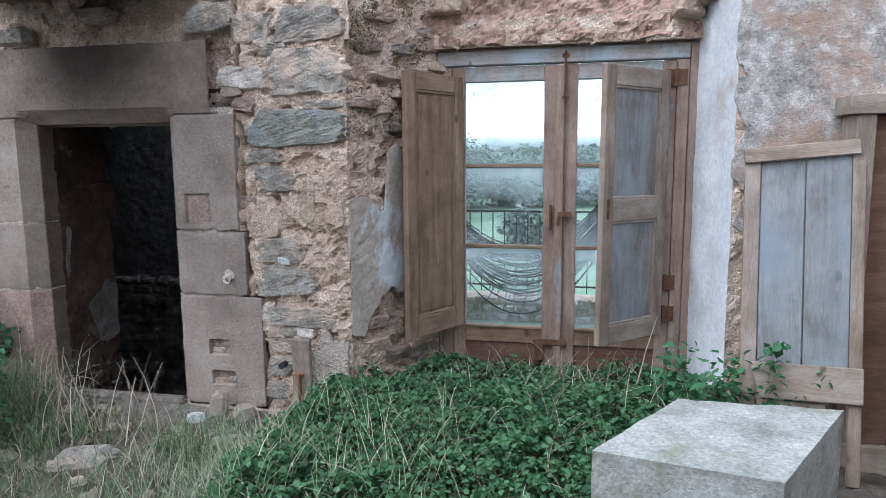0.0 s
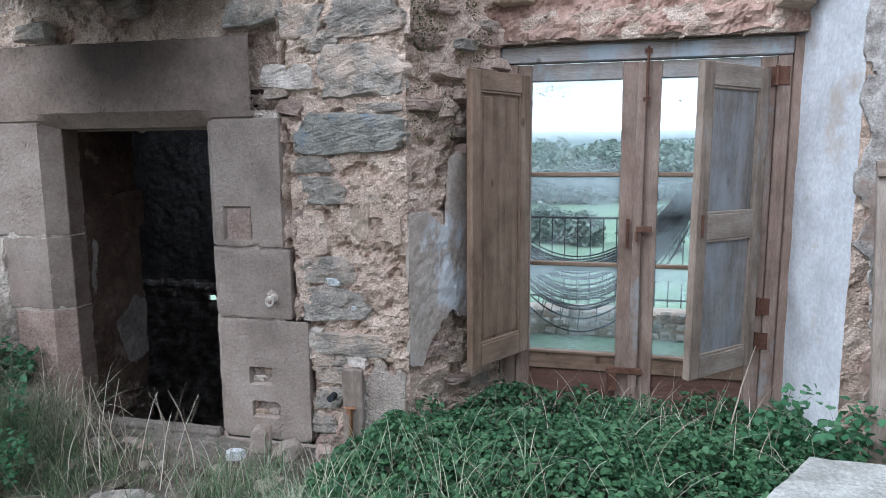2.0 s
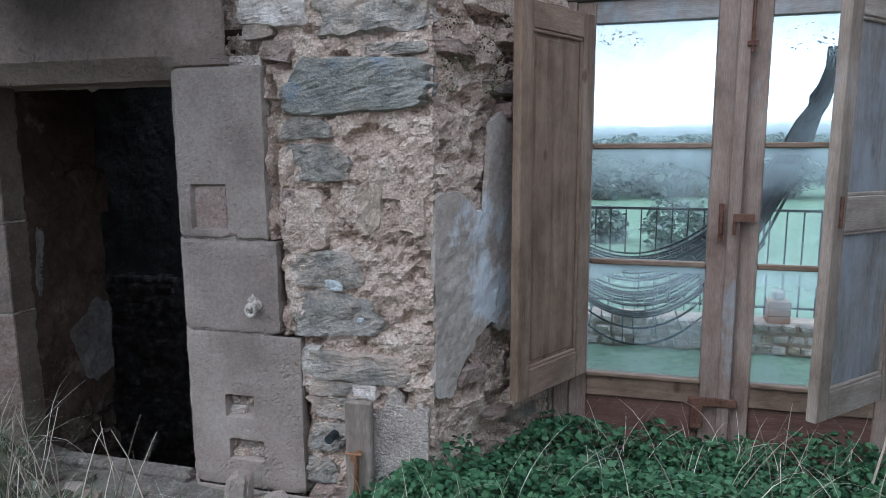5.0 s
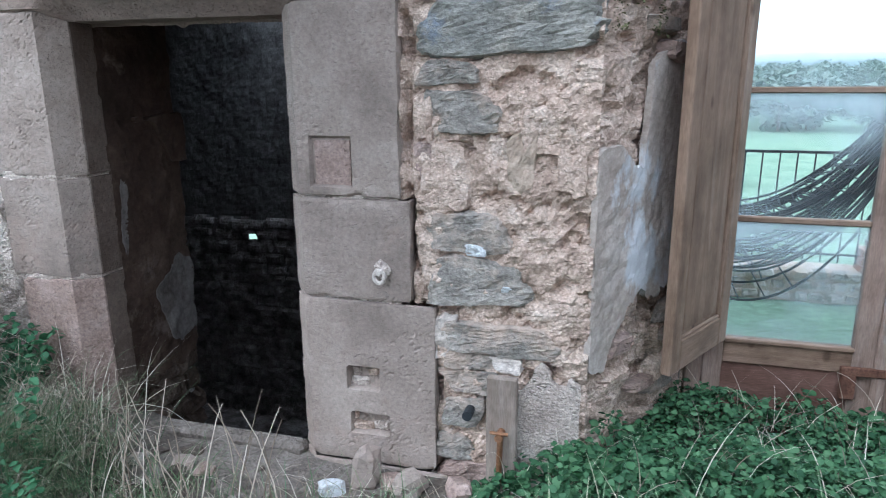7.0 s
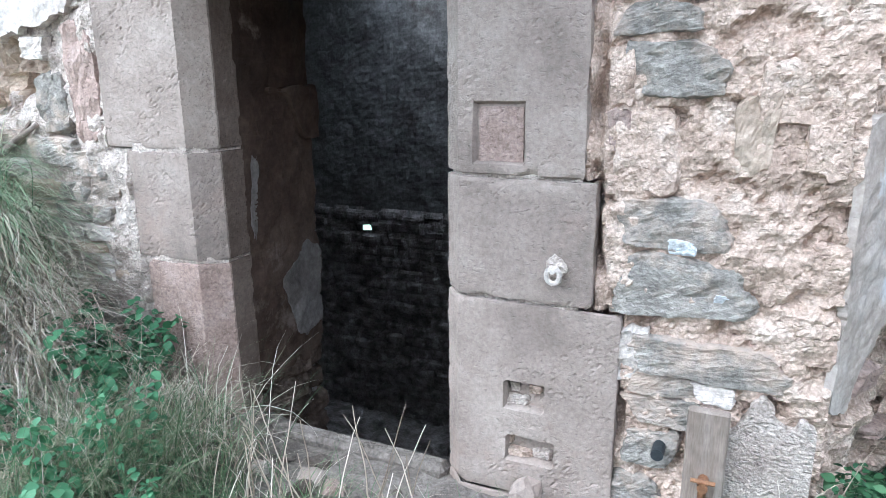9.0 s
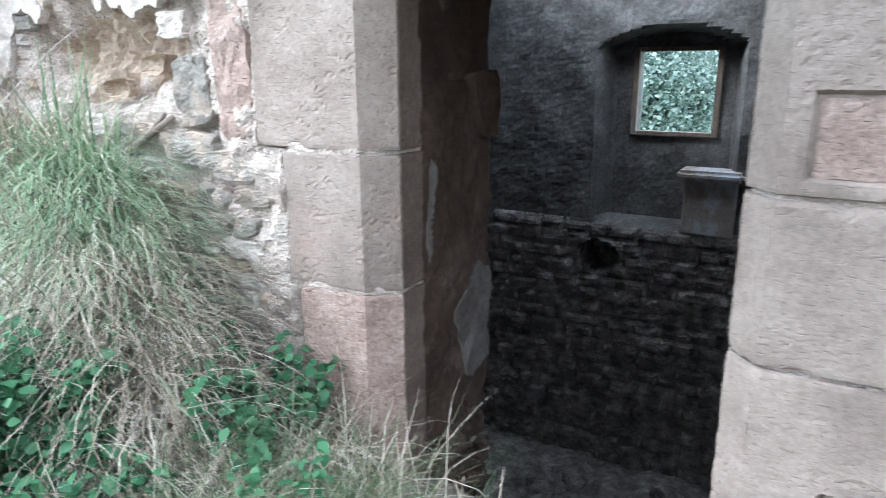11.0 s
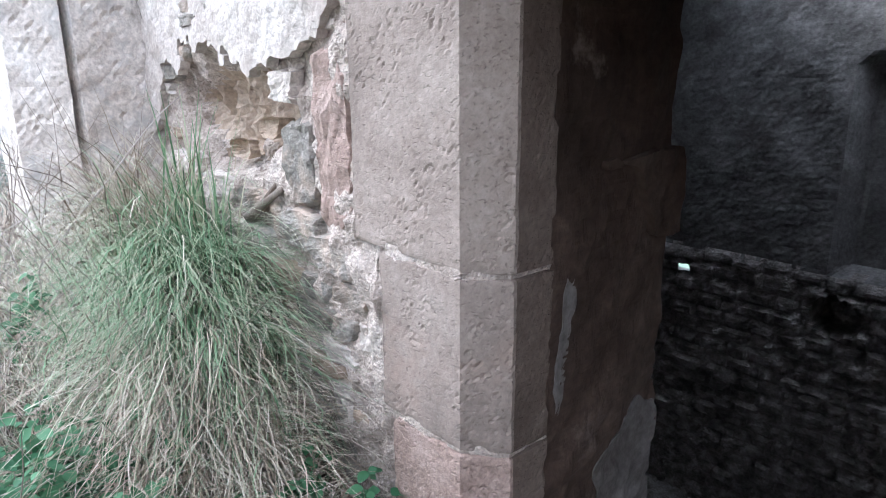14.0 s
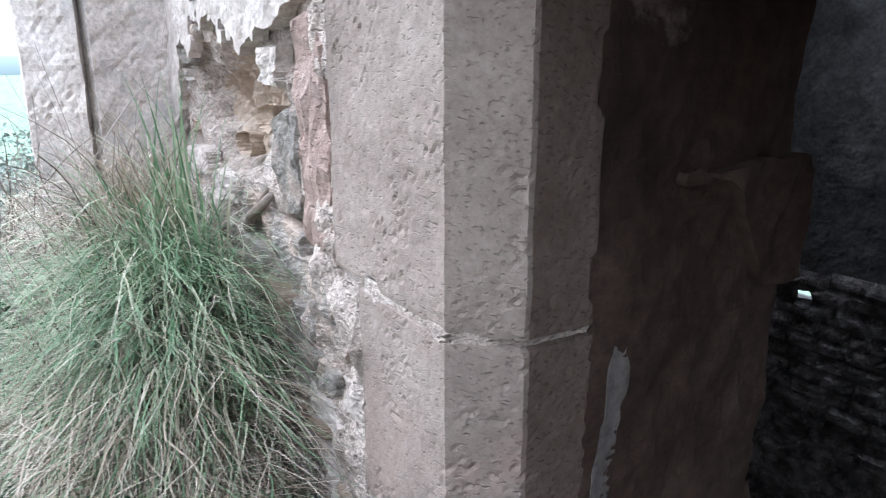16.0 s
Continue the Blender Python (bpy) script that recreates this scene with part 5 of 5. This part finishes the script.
# dry grass and tangled stems over the whole mound
mound = empty("dry_grass")
tagged(mound, "tangled straw-coloured dry grass covering the rubble mound", "dry grass", kind="stuff")


def spread(n, x0, x1, y0, y1, keep=None):
    P = []
    while len(P) < n:
        x, y = rng.uniform(x0, x1), rng.uniform(y0, y1)
        if keep is None or rng.random() < keep(x, y):
            P.append((x, y, ground_z(x, y)))
    return np.array(P)


on_mound = lambda x, y: sm(-3.25, -3.95, x + 0.2 * nz(x, y, 0, 3)) * (1.0 if y < 3.78 else 0.0) * (0.25 + 0.75 * sm(2.3, 3.2, y))
n = 9000
P = spread(n, -5.85, -3.15, 1.6, 3.8, on_mound)
blades("straw", P, rng.uniform(0, 6.28, n), rng.uniform(0.18, 0.55, n), rng.uniform(0.1, 1.1, n), rng.uniform(0.5, 2.2, n), rng.uniform(0.0013, 0.0026, n), M_DRY, mound, seg=5, kink=0.14)
n = 5000
P = spread(n, -9.5, -5.8, 0.5, 3.4, None)
blades("straw", P, rng.uniform(0, 6.28, n), rng.uniform(0.25, 0.7, n), rng.uniform(0.1, 0.9, n), rng.uniform(0.5, 1.9, n), rng.uniform(0.0015, 0.0028, n), M_DRY, mound, seg=5, kink=0.12)
n = 3000
P = spread(n, -6.2, -3.4, 1.6, 3.8, on_mound)
blades("green_blades", P, rng.uniform(0, 6.28, n), rng.uniform(0.15, 0.4, n), rng.uniform(0.1, 0.7, n), rng.uniform(0.4, 1.6, n), np.full(n, 0.0022), M_GRASS, mound)
P = spread(560, -6.8, -4.5, 1.8, 3.6, on_mound)
stems("dead_stems", [arc(x, y, z, rng.uniform(0, 6.28), rng.uniform(0.4, 1.1), rng.uniform(0.2, 1.2), rng.uniform(-0.2, 1.2), 9) for x, y, z in P], rng.uniform(0.0015, 0.0035, 560), M_TWIG, mound)

n = 900
P = heap(n, -5.42, 3.58, 0.20, 0.08)
P[:, 2] += rng.uniform(0.0, 0.25, n)
blades("leaning_straw", P, rng.normal(-0.9, 1.0, n), rng.uniform(0.3, 0.75, n), rng.uniform(0.1, 0.9, n), rng.uniform(0.8, 2.4, n), rng.uniform(0.0014, 0.0028, n), M_DRY, mound, seg=7, kink=0.18)
n = 3200
P = spread(n, -3.75, -2.05, 2.2, 3.55, lambda x, y: 0.15 + 0.85 * sm(-0.1, 0.35, nz(x, y, 3, 2.2) + 0.5 * sm(-3.1, -3.5, x)))
blades("short_grass", P, rng.uniform(0, 6.28, n), rng.uniform(0.08, 0.30, n), rng.uniform(0.1, 0.9, n), rng.uniform(0.4, 1.8, n), rng.uniform(0.0014, 0.0026, n), M_SHORTGRASS, mound, seg=5, kink=0.15)
n = 2000
P = np.stack([rng.normal(-3.66, 0.17, n), rng.normal(3.05, 0.26, n), np.zeros(n)], -1)
P[:, 2] = gz(P)
blades("grey_grass", P, rng.normal(-0.4, 1.4, n), rng.uniform(0.25, 0.6, n), rng.uniform(0.0, 0.8, n), rng.uniform(0.5, 2.2, n), rng.uniform(0.0014, 0.0026, n), M_SHORTGRASS, mound, seg=6, kink=0.12)

# tall bare shrub by the pillar
shrub = empty("bare_shrub")
tagged(shrub, "leafless dark-stemmed shrub standing by the pillar", "shrub")
for i in range(12):
    a = arc(-5.50 + rng.uniform(-0.35, 0.15), 2.95 + rng.uniform(-0.3, 0.2), 0.5, rng.uniform(0, 6.28), rng.uniform(0.7, 1.2), rng.uniform(0.05, 0.5), rng.uniform(-0.2, 0.5), 10)
    paths = [a]
    for k in (3, 5, 6, 7, 8):
        paths.append(arc(*a[k], rng.uniform(0, 6.28), rng.uniform(0.2, 0.5), rng.uniform(0.3, 1.0), rng.uniform(-0.3, 0.3), 6))
    stems("branch", paths, [0.005] + [0.0028] * 5, M_TWIG, shrub)

# long bare bramble canes arching over the mound
canes = empty("bramble_canes")
tagged(canes, "pale leafless bramble canes arching over the dry grass", "brambles", kind="stuff")
for i in range(34):
    x, y = rng.uniform(-6.7, -5.25), rng.uniform(2.4, 3.2)
    a = arc(x, y, ground_z(x, y) + 0.02, rng.uniform(-0.9, 0.9) + (3.14 if i % 3 == 0 else 0.0), rng.uniform(0.7, 1.5), rng.uniform(0.1, 0.9), rng.uniform(0.6, 1.7), 12, 0.02)
    twigs = [arc(*a[k], rng.uniform(0, 6.28), rng.uniform(0.12, 0.3), rng.uniform(0.3, 1.3), 0.3, 6) for k in (4, 6, 8)]
    stems("cane", [a] + twigs, [rng.uniform(0.0025, 0.0042)] + [0.0016] * 3, M_CANE, canes)

# nettles and bramble shoots on the mound
def nettle(nm, n, cx, cy, sx, sy, h, size, label):
    e = empty(nm)
    tagged(e, label, "nettles", kind="stuff")
    paths, P = [], []
    for i in range(n):
        x, y = rng.normal(cx, sx), min(rng.normal(cy, sy), 3.72)
        a = arc(x, y, ground_z(x, y) + 0.08, rng.uniform(0, 6.28), rng.uniform(0.5, 1.0) * h, rng.uniform(0, 0.4), rng.uniform(0, 0.7))
        paths.append(a)
        for k in range(2, 7):
            for _ in range(8):
                P.append(np.array(a[k]) + rng.normal(0, 0.022, 3))
    stems("stems", paths, 0.0025, M_TWIG, e)
    leaves("leaves", np.array(P), size, M_NETTLE, e, (-0.1, 0.8))


nettle("nettle_clump", 80, -4.44, 2.95, 0.17, 0.13, 0.44, (0.026, 0.062), "bright green nettles and celandine leaves in dry grass")
nettle("nettle_clump", 14, -5.20, 2.95, 0.26, 0.16, 0.34, (0.024, 0.05), "bright green nettles and celandine leaves in dry grass")
nettle("nettle_clump", 26, -4.06, 3.58, 0.09, 0.10, 0.40, (0.03, 0.06), "small green bramble shoots at the foot of the jamb")
nettle("nettle_clump", 20, -3.50, 2.95, 0.16, 0.22, 0.42, (0.025, 0.05), "low green weeds at the edge of the mound")
nettle("nettle_clump", 22, -3.95, 2.60, 0.20, 0.20, 0.30, (0.03, 0.06), "low green weeds at the edge of the mound")
n = 1500
P = spread(n, -2.7, -1.6, 2.3, 3.5, lambda x, y: sm(-2.75, -1.9, x + 0.3 * nz(x, y, 0, 3)))
edge = blades("edge_grass", P, rng.uniform(0, 6.28, n), rng.uniform(0.10, 0.30, n), rng.uniform(0.1, 0.9, n), rng.uniform(0.4, 1.6, n), np.full(n, 0.0018), M_GRASS)
tagged(edge, "thin green grass between the rubble and brambles", "grass", kind="stuff")
n = 800
P = spread(n, -3.7, -1.7, 2.3, 3.6, lambda x, y: 0.6)
weeds = blades("dry_weeds", P, rng.uniform(0, 6.28, n), rng.uniform(0.10, 0.38, n), rng.uniform(0.1, 1.0, n), rng.uniform(0.4, 1.8, n), np.full(n, 0.0014), M_DRY, kink=0.2)
tagged(weeds, "thin dry weeds scattered before the doorway", "dry grass", kind="stuff")
dead = stems("dead_weeds", [arc(rng.uniform(-3.25, -2.55), rng.uniform(3.15, 3.6), -0.05, rng.uniform(0, 6.28), rng.uniform(0.3, 0.62), rng.uniform(0, 0.35), rng.uniform(-0.2, 0.6), 8) for _ in range(26)], 0.0032, M_DRY)
tagged(dead, "bleached dead weed stalks standing before the doorway", "dead weeds", kind="stuff")

# ---- rubble before the doorway ----
def lump(name, x, y, s, material, label, cat, rot=0.0, sq=(1, 1, 0.6), zo=0.25):
    bm = bmesh.new()
    bmesh.ops.create_icosphere(bm, subdivisions=2, radius=1)
    k = rng.uniform(0, 50)
    for vv in bm.verts:
        c = vv.co
        m = max(abs(c.x), abs(c.y), abs(c.z))
        c *= (0.62 / m + 0.38) * (1 + 0.38 * nz(c.x + k, c.y, c.z, 1.4))
        c.x, c.y, c.z = c.x * s * sq[0], c.y * s * sq[1], c.z * s * sq[2]
    bmesh.ops.transform(bm, matrix=Matrix.Rotation(rot, 4, "Z") @ Matrix.Rotation(rng.uniform(-0.3, 0.3), 4, "X"), verts=bm.verts)
    ob = part(name, bm, material)
    ob.location = (x, y, ground_z(x, y) + s * sq[2] * zo)
    return tagged(ob, label, cat, group="fallen rubble")


for i in range(46):
    x, y = rng.uniform(-3.6, -2.0), rng.uniform(2.7, 3.75)
    lump("rubble_stone", x, y, rng.uniform(0.015, 0.06), [M_SLATE, M_REDSTONE, M_EARTH, M_ASHLAR, M_EARTH][i % 5], "small fallen stone lying on dusty ground", "stone", rng.uniform(0, 3))
lump("rubble_stone", -2.75, 3.05, 0.13, M_SLATE, "flat grey fallen slab lying on dusty ground", "stone", 0.4, (1, 0.8, 0.35))
lump("rubble_stone", -3.20, 2.85, 0.13, M_ASHLAR, "broken brown stone lying among dry weeds", "stone", 0.9, (1.2, 0.7, 0.4))
lump("rubble_stone", -2.30, 3.70, 0.075, M_ASHLAR, "broken brown stone propped against the jamb foot", "stone", 0.2, (0.7, 0.5, 1.3), 0.7)
lump("rubble_stone", -2.10, 3.68, 0.065, M_ASHLAR, "broken sandstone lump propped against the wall foot", "stone", 1.2, (1.2, 0.7, 0.9), 0.5)
lump("rubble_stone", -1.90, 3.70, 0.065, M_REDSTONE, "reddish fallen stone at the wall foot", "stone", 2.1, (1.1, 0.7, 0.8), 0.5)
M_PAPER = weathered("crumpled_white_plastic", [(0.6, 0.63, 0.66), (0.75, 0.78, 0.8)], 12, 50, bump=0.8, depth=0.02, rough=0.5)
lump("plastic_scrap", -2.43, 3.64, 0.042, M_PAPER, "crumpled white plastic scrap at the doorway foot", "litter", 0.5, (1.3, 0.9, 0.9), 0.5)
for i in range(40):   # rubble on the sunken floor
    x, y = rng.uniform(-6.5, -2.5), rng.uniform(6.5, 9.2)
    lump("floor_rubble", x, y, rng.uniform(0.06, 0.2), M_ROOMSTONE, "dark fallen stone on the sunken room floor", "stone", rng.uniform(0, 3))

# broken lime filling the two sockets of the jamb
for i, (x, z, w, h) in enumerate(((-2.375, 0.350, 0.09, 0.05), (-2.31, 0.405, 0.05, 0.04), (-2.385, 0.405, 0.035, 0.05), (-2.36, 0.150, 0.10, 0.035), (-2.28, 0.160, 0.08, 0.04), (-2.40, 0.195, 0.03, 0.04))):
    stone(x, z, w, h, -0.012 - 0.004 * (i % 3), (M_PALE_MORTAR, M_MORTAR)[i % 2], wall, front, 500 + i, "lime_filling", n=9)

# fittings on the masonry
bm = bmesh.new()
for k in range(12):
    a, b = k * math.pi / 6, (k + 1) * math.pi / 6
    cyl(bm, (-2.245 + 0.022 * math.cos(a), 3.785, 0.845 + 0.026 * math.sin(a)), (-2.245 + 0.022 * math.cos(b), 3.785, 0.845 + 0.026 * math.sin(b)), 0.009, 6)
cyl(bm, (-2.245, 3.825, 0.862), (-2.245, 3.775, 0.862), 0.010, 8)
hook = part("wall_hook", bm, M_PALESTONE)
bm = bmesh.new()
bmesh.ops.create_icosphere(bm, subdivisions=3, radius=0.034)
for vv in bm.verts:
    vv.co *= 1 + 0.5 * nz(*vv.co, 30)
    vv.co.y *= 0.5
bmesh.ops.translate(bm, vec=(-2.24, 3.812, 0.872), verts=bm.verts)
part("mortar_daub", bm, M_PALE_MORTAR, hook)
tagged(hook, "pale mortared iron wall hook on the jamb", "hook")
bm = bmesh.new()
box(bm, -1.805, -1.685, 3.755, 3.79, -0.05, 0.485)
soften(bm, 0.006)
bd = part("upright_board", bm, M_TANWOOD)
tagged(bd, "short weathered board standing against the wall", "board")
bm = bmesh.new()
cyl(bm, (-1.748, 3.73, 0.05), (-1.743, 3.73, 0.25), 0.012, 10)
cyl(bm, (-1.743, 3.755, 0.26), (-1.743, 3.69, 0.265), 0.016, 10)
cyl(bm, (-1.778, 3.70, 0.282), (-1.708, 3.70, 0.282), 0.007, 8)
tap = part("pipe_tap", bm, weathered("tarnished_copper", [(0.25, 0.12, 0.06), (0.36, 0.20, 0.12)], 15, 80, bump=0.3, depth=0.003, metal=0.6, rough=0.5))
tagged(tap, "tarnished copper pipe and tap beside the board", "tap")
bm = bmesh.new()
cyl(bm, (-1.885, 3.83, 0.30), (-1.885, 3.765, 0.30), 0.02, 12)
ps = part("pipe_stub", bm, M_DARKIRON)
tagged(ps, "dark pipe stub sticking out of the wall", "pipe")
ragged("plaster_patch", steps(-1.74, -1.46, 0.014), steps(-0.1, 0.62, 0.014),
       lambda x, z: 0.50 - z - 0.5 * abs(x + 1.60) + 0.06 * edge_noise(x, z, 8), lambda x, z, o: (x, FRONT - o + 0.006 * nz(x, z, 0, 6), z), 0.022, M_PALE_MORTAR, wall)
for i, (x, z, s) in enumerate(((-1.865, 0.965, 0.09), (-1.74, 0.82, 0.055))):
    stone(x, z, s, s * 0.55, 0.018, M_PAPER, wall, front, 300 + i, "lime_splash")


# ---- outside the glazed door ----
rail = empty("iron_railing")
tagged(rail, "thin dark iron railing along the terrace edge", "railing")
RY = 7.42
slab("top_rail", -2.15, 5.5, RY - 0.012, RY + 0.012, 0.995, 1.018, M_DARKIRON, rail, 0.003)
slab("bottom_rail", -2.15, 5.5, RY - 0.010, RY + 0.010, 0.16, 0.18, M_DARKIRON, rail, 0.003)
bm = bmesh.new()
cyl(bm, (0, 0, 0.10), (0, 0, 1.0), 0.007, 6)
first = part("bar", bm, M_DARKIRON, rail)
first.location = (-2.10, RY, 0)
for i in range(1, 58):
    b = first.copy()
    scene.collection.objects.link(b)
    b.location = (-2.10 + 0.131 * i, RY, 0)

low = empty("terrace_wall")
tagged(low, "low dry-stone terrace wall", "wall", kind="structure")
slab("core", -2.18, 6, RY - 0.12, RY + 0.18, -0.5, 0.05, M_MORTAR, low, 0.01)


def terr(x, z, out):
    return (x, RY - 0.12 - out, z)


for i in range(120):
    x, k = -1.9 + 0.125 * (i // 3), i % 3
    stone(x + r.uniform(-0.03, 0.03) + 0.06 * (k % 2), -0.17 + 0.095 * k, r.uniform(0.11, 0.16), r.uniform(0.07, 0.095), r.uniform(0.02, 0.05), MATS[r.choice("pspt")], low, terr, 400 + i, n=6)
pot = empty("chimney_pot", (0.62, RY - 0.02, 0.05))
tagged(pot, "small terracotta brick post standing on the terrace wall", "brick post")
M_TERRA = weathered("terracotta", [(0.36, 0.19, 0.13), (0.48, 0.29, 0.21)], 12, 60, bump=0.3, depth=0.004)
for k in range(3):
    slab("brick", -0.09, 0.09, -0.09, 0.09, 0.002 + 0.066 * k, 0.062 + 0.066 * k, M_TERRA, pot, 0.006)
slab("cap", -0.05, 0.05, -0.05, 0.05, 0.20, 0.28, M_PALESTONE, pot, 0.02, "pale rounded cap")

# rope hammock
ham = empty("hammock")
tagged(ham, "dark blue rope hammock hanging outside the window", "hammock")
A, B = Vector((0.62, 6.2, 2.15)), Vector((-1.65, 6.3, 1.72))
rh = random.Random(9)


def sagline(s, side):
    pts = []
    for k in range(31):
        t = k / 30
        p = A.lerp(B, t)
        c = 4 * t * (1 - t)
        body = c ** 0.85
        pts.append((p.x, p.y + side * 0.45 * body, p.z - s * body))
    return pts


ropes = [sagline(1.20 + 0.50 * (i / 37) ** 1.7 + rh.uniform(-0.05, 0.05), math.sin(i * 2.4) * 0.9) for i in range(38)]
stems("net_ropes", ropes, 0.0125, M_ROPE, ham)
ties = []
for k in range(8, 24):
    for i in range(0, 36):
        if rh.random() < 0.4:
            ties.append([ropes[i][k], ropes[i + 1][k], ropes[i + 1][k]])
stems("cross_ties", ties, 0.006, M_ROPE, ham)
bundle = [[Vector(q) + Vector((rh.uniform(-0.05, 0.05), rh.uniform(-0.05, 0.05), rh.uniform(-0.03, 0.03))) for q in ropes[i][0:8]] for i in range(0, 38, 2)]
stems("gathered_end", bundle, 0.018, M_ROPE, ham)
pst = stems("hanging_post", [[(0.70, 6.2, -0.3), (0.66, 6.2, 1.0), (0.64, 6.2, 2.6)]], 0.05, M_GREYWOOD)
tagged(pst, "grey wooden post that holds the hammock", "post")


# woodland beyond the meadow
def crown(n, cx, cy, cz, rx, rz):
    d = rng.normal(0, 1, (n, 3))
    d /= np.linalg.norm(d, axis=1)[:, None]
    k = 0.55 + 0.45 * rng.random(n) ** 0.5
    lobes = 1 + 0.25 * np.sin(5 * d[:, 0] + cx) * np.cos(4 * d[:, 1] + cy) + 0.15 * np.sin(9 * d[:, 2] + cx)
    return np.array([cx, cy, cz]) + d * (k * lobes)[:, None] * np.array([rx, rx, rz])


woods = empty("far_woods")
tagged(woods, "misty green woodland beyond the meadow", "trees", kind="stuff")
P, T = [], []
for i in range(620):
    y = 62 + 190 * rng.random() ** 1.3
    x = rng.uniform(-0.75, 0.55) * y
    h = rng.uniform(2.6, 5.4)
    z = ground_z(x, y)
    P.append(crown(210, x, y, z + h * 0.55, h * 0.48, h * 0.45))
    T.append([(x, y, z - 0.3), (x, y, z + h * 0.4), (x, y, z + h * 0.6)])
for x, y, h in ((2.0, 34, 2.6), (-3.5, 37, 2.2), (-1.5, 36, 1.8)):
    P.append(crown(1500, x, y, ground_z(x, y) + h * 0.45, h * 0.6, h * 0.5))
for i in range(44):   # trees close behind the dark room's window
    y, h = rng.uniform(45, 62), rng.uniform(5, 7.5)
    x = rng.uniform(-21, -12.2)
    P.append(crown(1800, x, y, -2.9 + h * 0.4, h * 0.5, h * 0.5))
leaves("foliage", np.concatenate(P[:620]), (0.4, 0.95), M_TREES, woods, (-0.5, 1.2))
leaves("hedge_foliage", np.concatenate(P[620:]), (0.16, 0.42), M_TREES, woods, (-0.5, 1.2))
stems("trunks", T, 0.16, M_TWIG, woods)

# hills at the horizon: a glow that pales with height paints the mist
m, nn, ll, pp = shader("glowing_haze")
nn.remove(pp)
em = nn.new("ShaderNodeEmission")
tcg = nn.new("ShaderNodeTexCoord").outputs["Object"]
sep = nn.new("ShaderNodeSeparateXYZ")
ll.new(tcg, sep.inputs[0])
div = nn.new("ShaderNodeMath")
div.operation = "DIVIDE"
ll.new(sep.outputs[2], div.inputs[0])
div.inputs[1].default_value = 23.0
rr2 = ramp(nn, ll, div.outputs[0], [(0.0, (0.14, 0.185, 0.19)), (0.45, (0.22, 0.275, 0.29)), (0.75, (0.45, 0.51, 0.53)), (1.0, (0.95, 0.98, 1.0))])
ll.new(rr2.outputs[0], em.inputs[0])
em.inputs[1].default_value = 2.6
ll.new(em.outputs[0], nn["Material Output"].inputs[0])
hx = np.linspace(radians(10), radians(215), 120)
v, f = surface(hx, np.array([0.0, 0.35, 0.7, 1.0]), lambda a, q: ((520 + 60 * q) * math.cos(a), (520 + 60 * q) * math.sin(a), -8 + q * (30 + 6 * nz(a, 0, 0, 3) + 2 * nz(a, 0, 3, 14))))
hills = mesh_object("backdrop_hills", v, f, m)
tagged(hills, "pale blue backdrop hills with mist painted as a glow", "hills", kind="structure")

# dry creeper hanging outside the upper panes
creeper = empty("dry_creeper")
tagged(creeper, "dark dry creeper sprigs hanging outside the panes", "creeper", kind="stuff")
P = np.concatenate([np.stack([rng.uniform(-0.83, -0.6, 60), rng.uniform(4.70, 4.78, 60), 2.10 - 0.07 * rng.random(60)], -1),
                    np.stack([rng.uniform(0.0, 0.2, 40), rng.uniform(4.70, 4.78, 40), 2.10 - 0.13 * rng.random(40)], -1)])
leaves("leaves", P, (0.008, 0.02), M_TWIG, creeper)
stems("sprigs", [arc(x, 4.74, 2.3, 0.0, rng.uniform(0.15, 0.3), 3.0, 0.4) for x in (-0.8, -0.72, -0.66, 0.03, 0.1, 0.15)], 0.002, M_TWIG, creeper)

# weedy bushes in the open beyond the pillar
weed = empty("roadside_bush")
tagged(weed, "grey-green weedy bush in the open beyond the pillar", "bush", kind="stuff")
P = np.concatenate([crown(1300, x, y, ground_z(x, y) + h * 0.45, h * 0.8, h * 0.55) for x, y, h in ((-8.4, 2.9, 0.7), (-9.4, 2.3, 0.9), (-9.0, 3.35, 0.6), (-7.6, 2.3, 0.5), (-10.2, 3.0, 0.9))])
leaves("leaves", P, (0.025, 0.06), M_TREES, weed)

# mossy growth on the masonry beside the glazed door's head
moss = empty("wall_moss")
tagged(moss, "dark green moss and dry roots clinging to the masonry", "moss", kind="stuff")
P = []
while len(P) < 2600:
    u, z = rng.uniform(0.02, 0.75), rng.uniform(1.75, 2.9)
    if nz(u, z, 12, 4) + 0.35 * sm(1.9, 2.5, z) > 0.28:
        P.append(splay_l(u, z, 0.012 + 0.02 * rng.random()))
leaves("tufts", np.array(P), (0.006, 0.016), M_MOSS, moss, (-0.6, 1.2))
P = np.array([splay_l(rng.uniform(0.1, 0.8), rng.uniform(1.9, 2.9), 0.02) for _ in range(90)])
blades("roots", P, rng.normal(-0.6, 0.8, 90), rng.uniform(0.05, 0.16, 90), rng.uniform(1.2, 2.4, 90), rng.uniform(0.5, 1.4, 90), np.full(90, 0.0012), M_DRY, moss, kink=0.3)
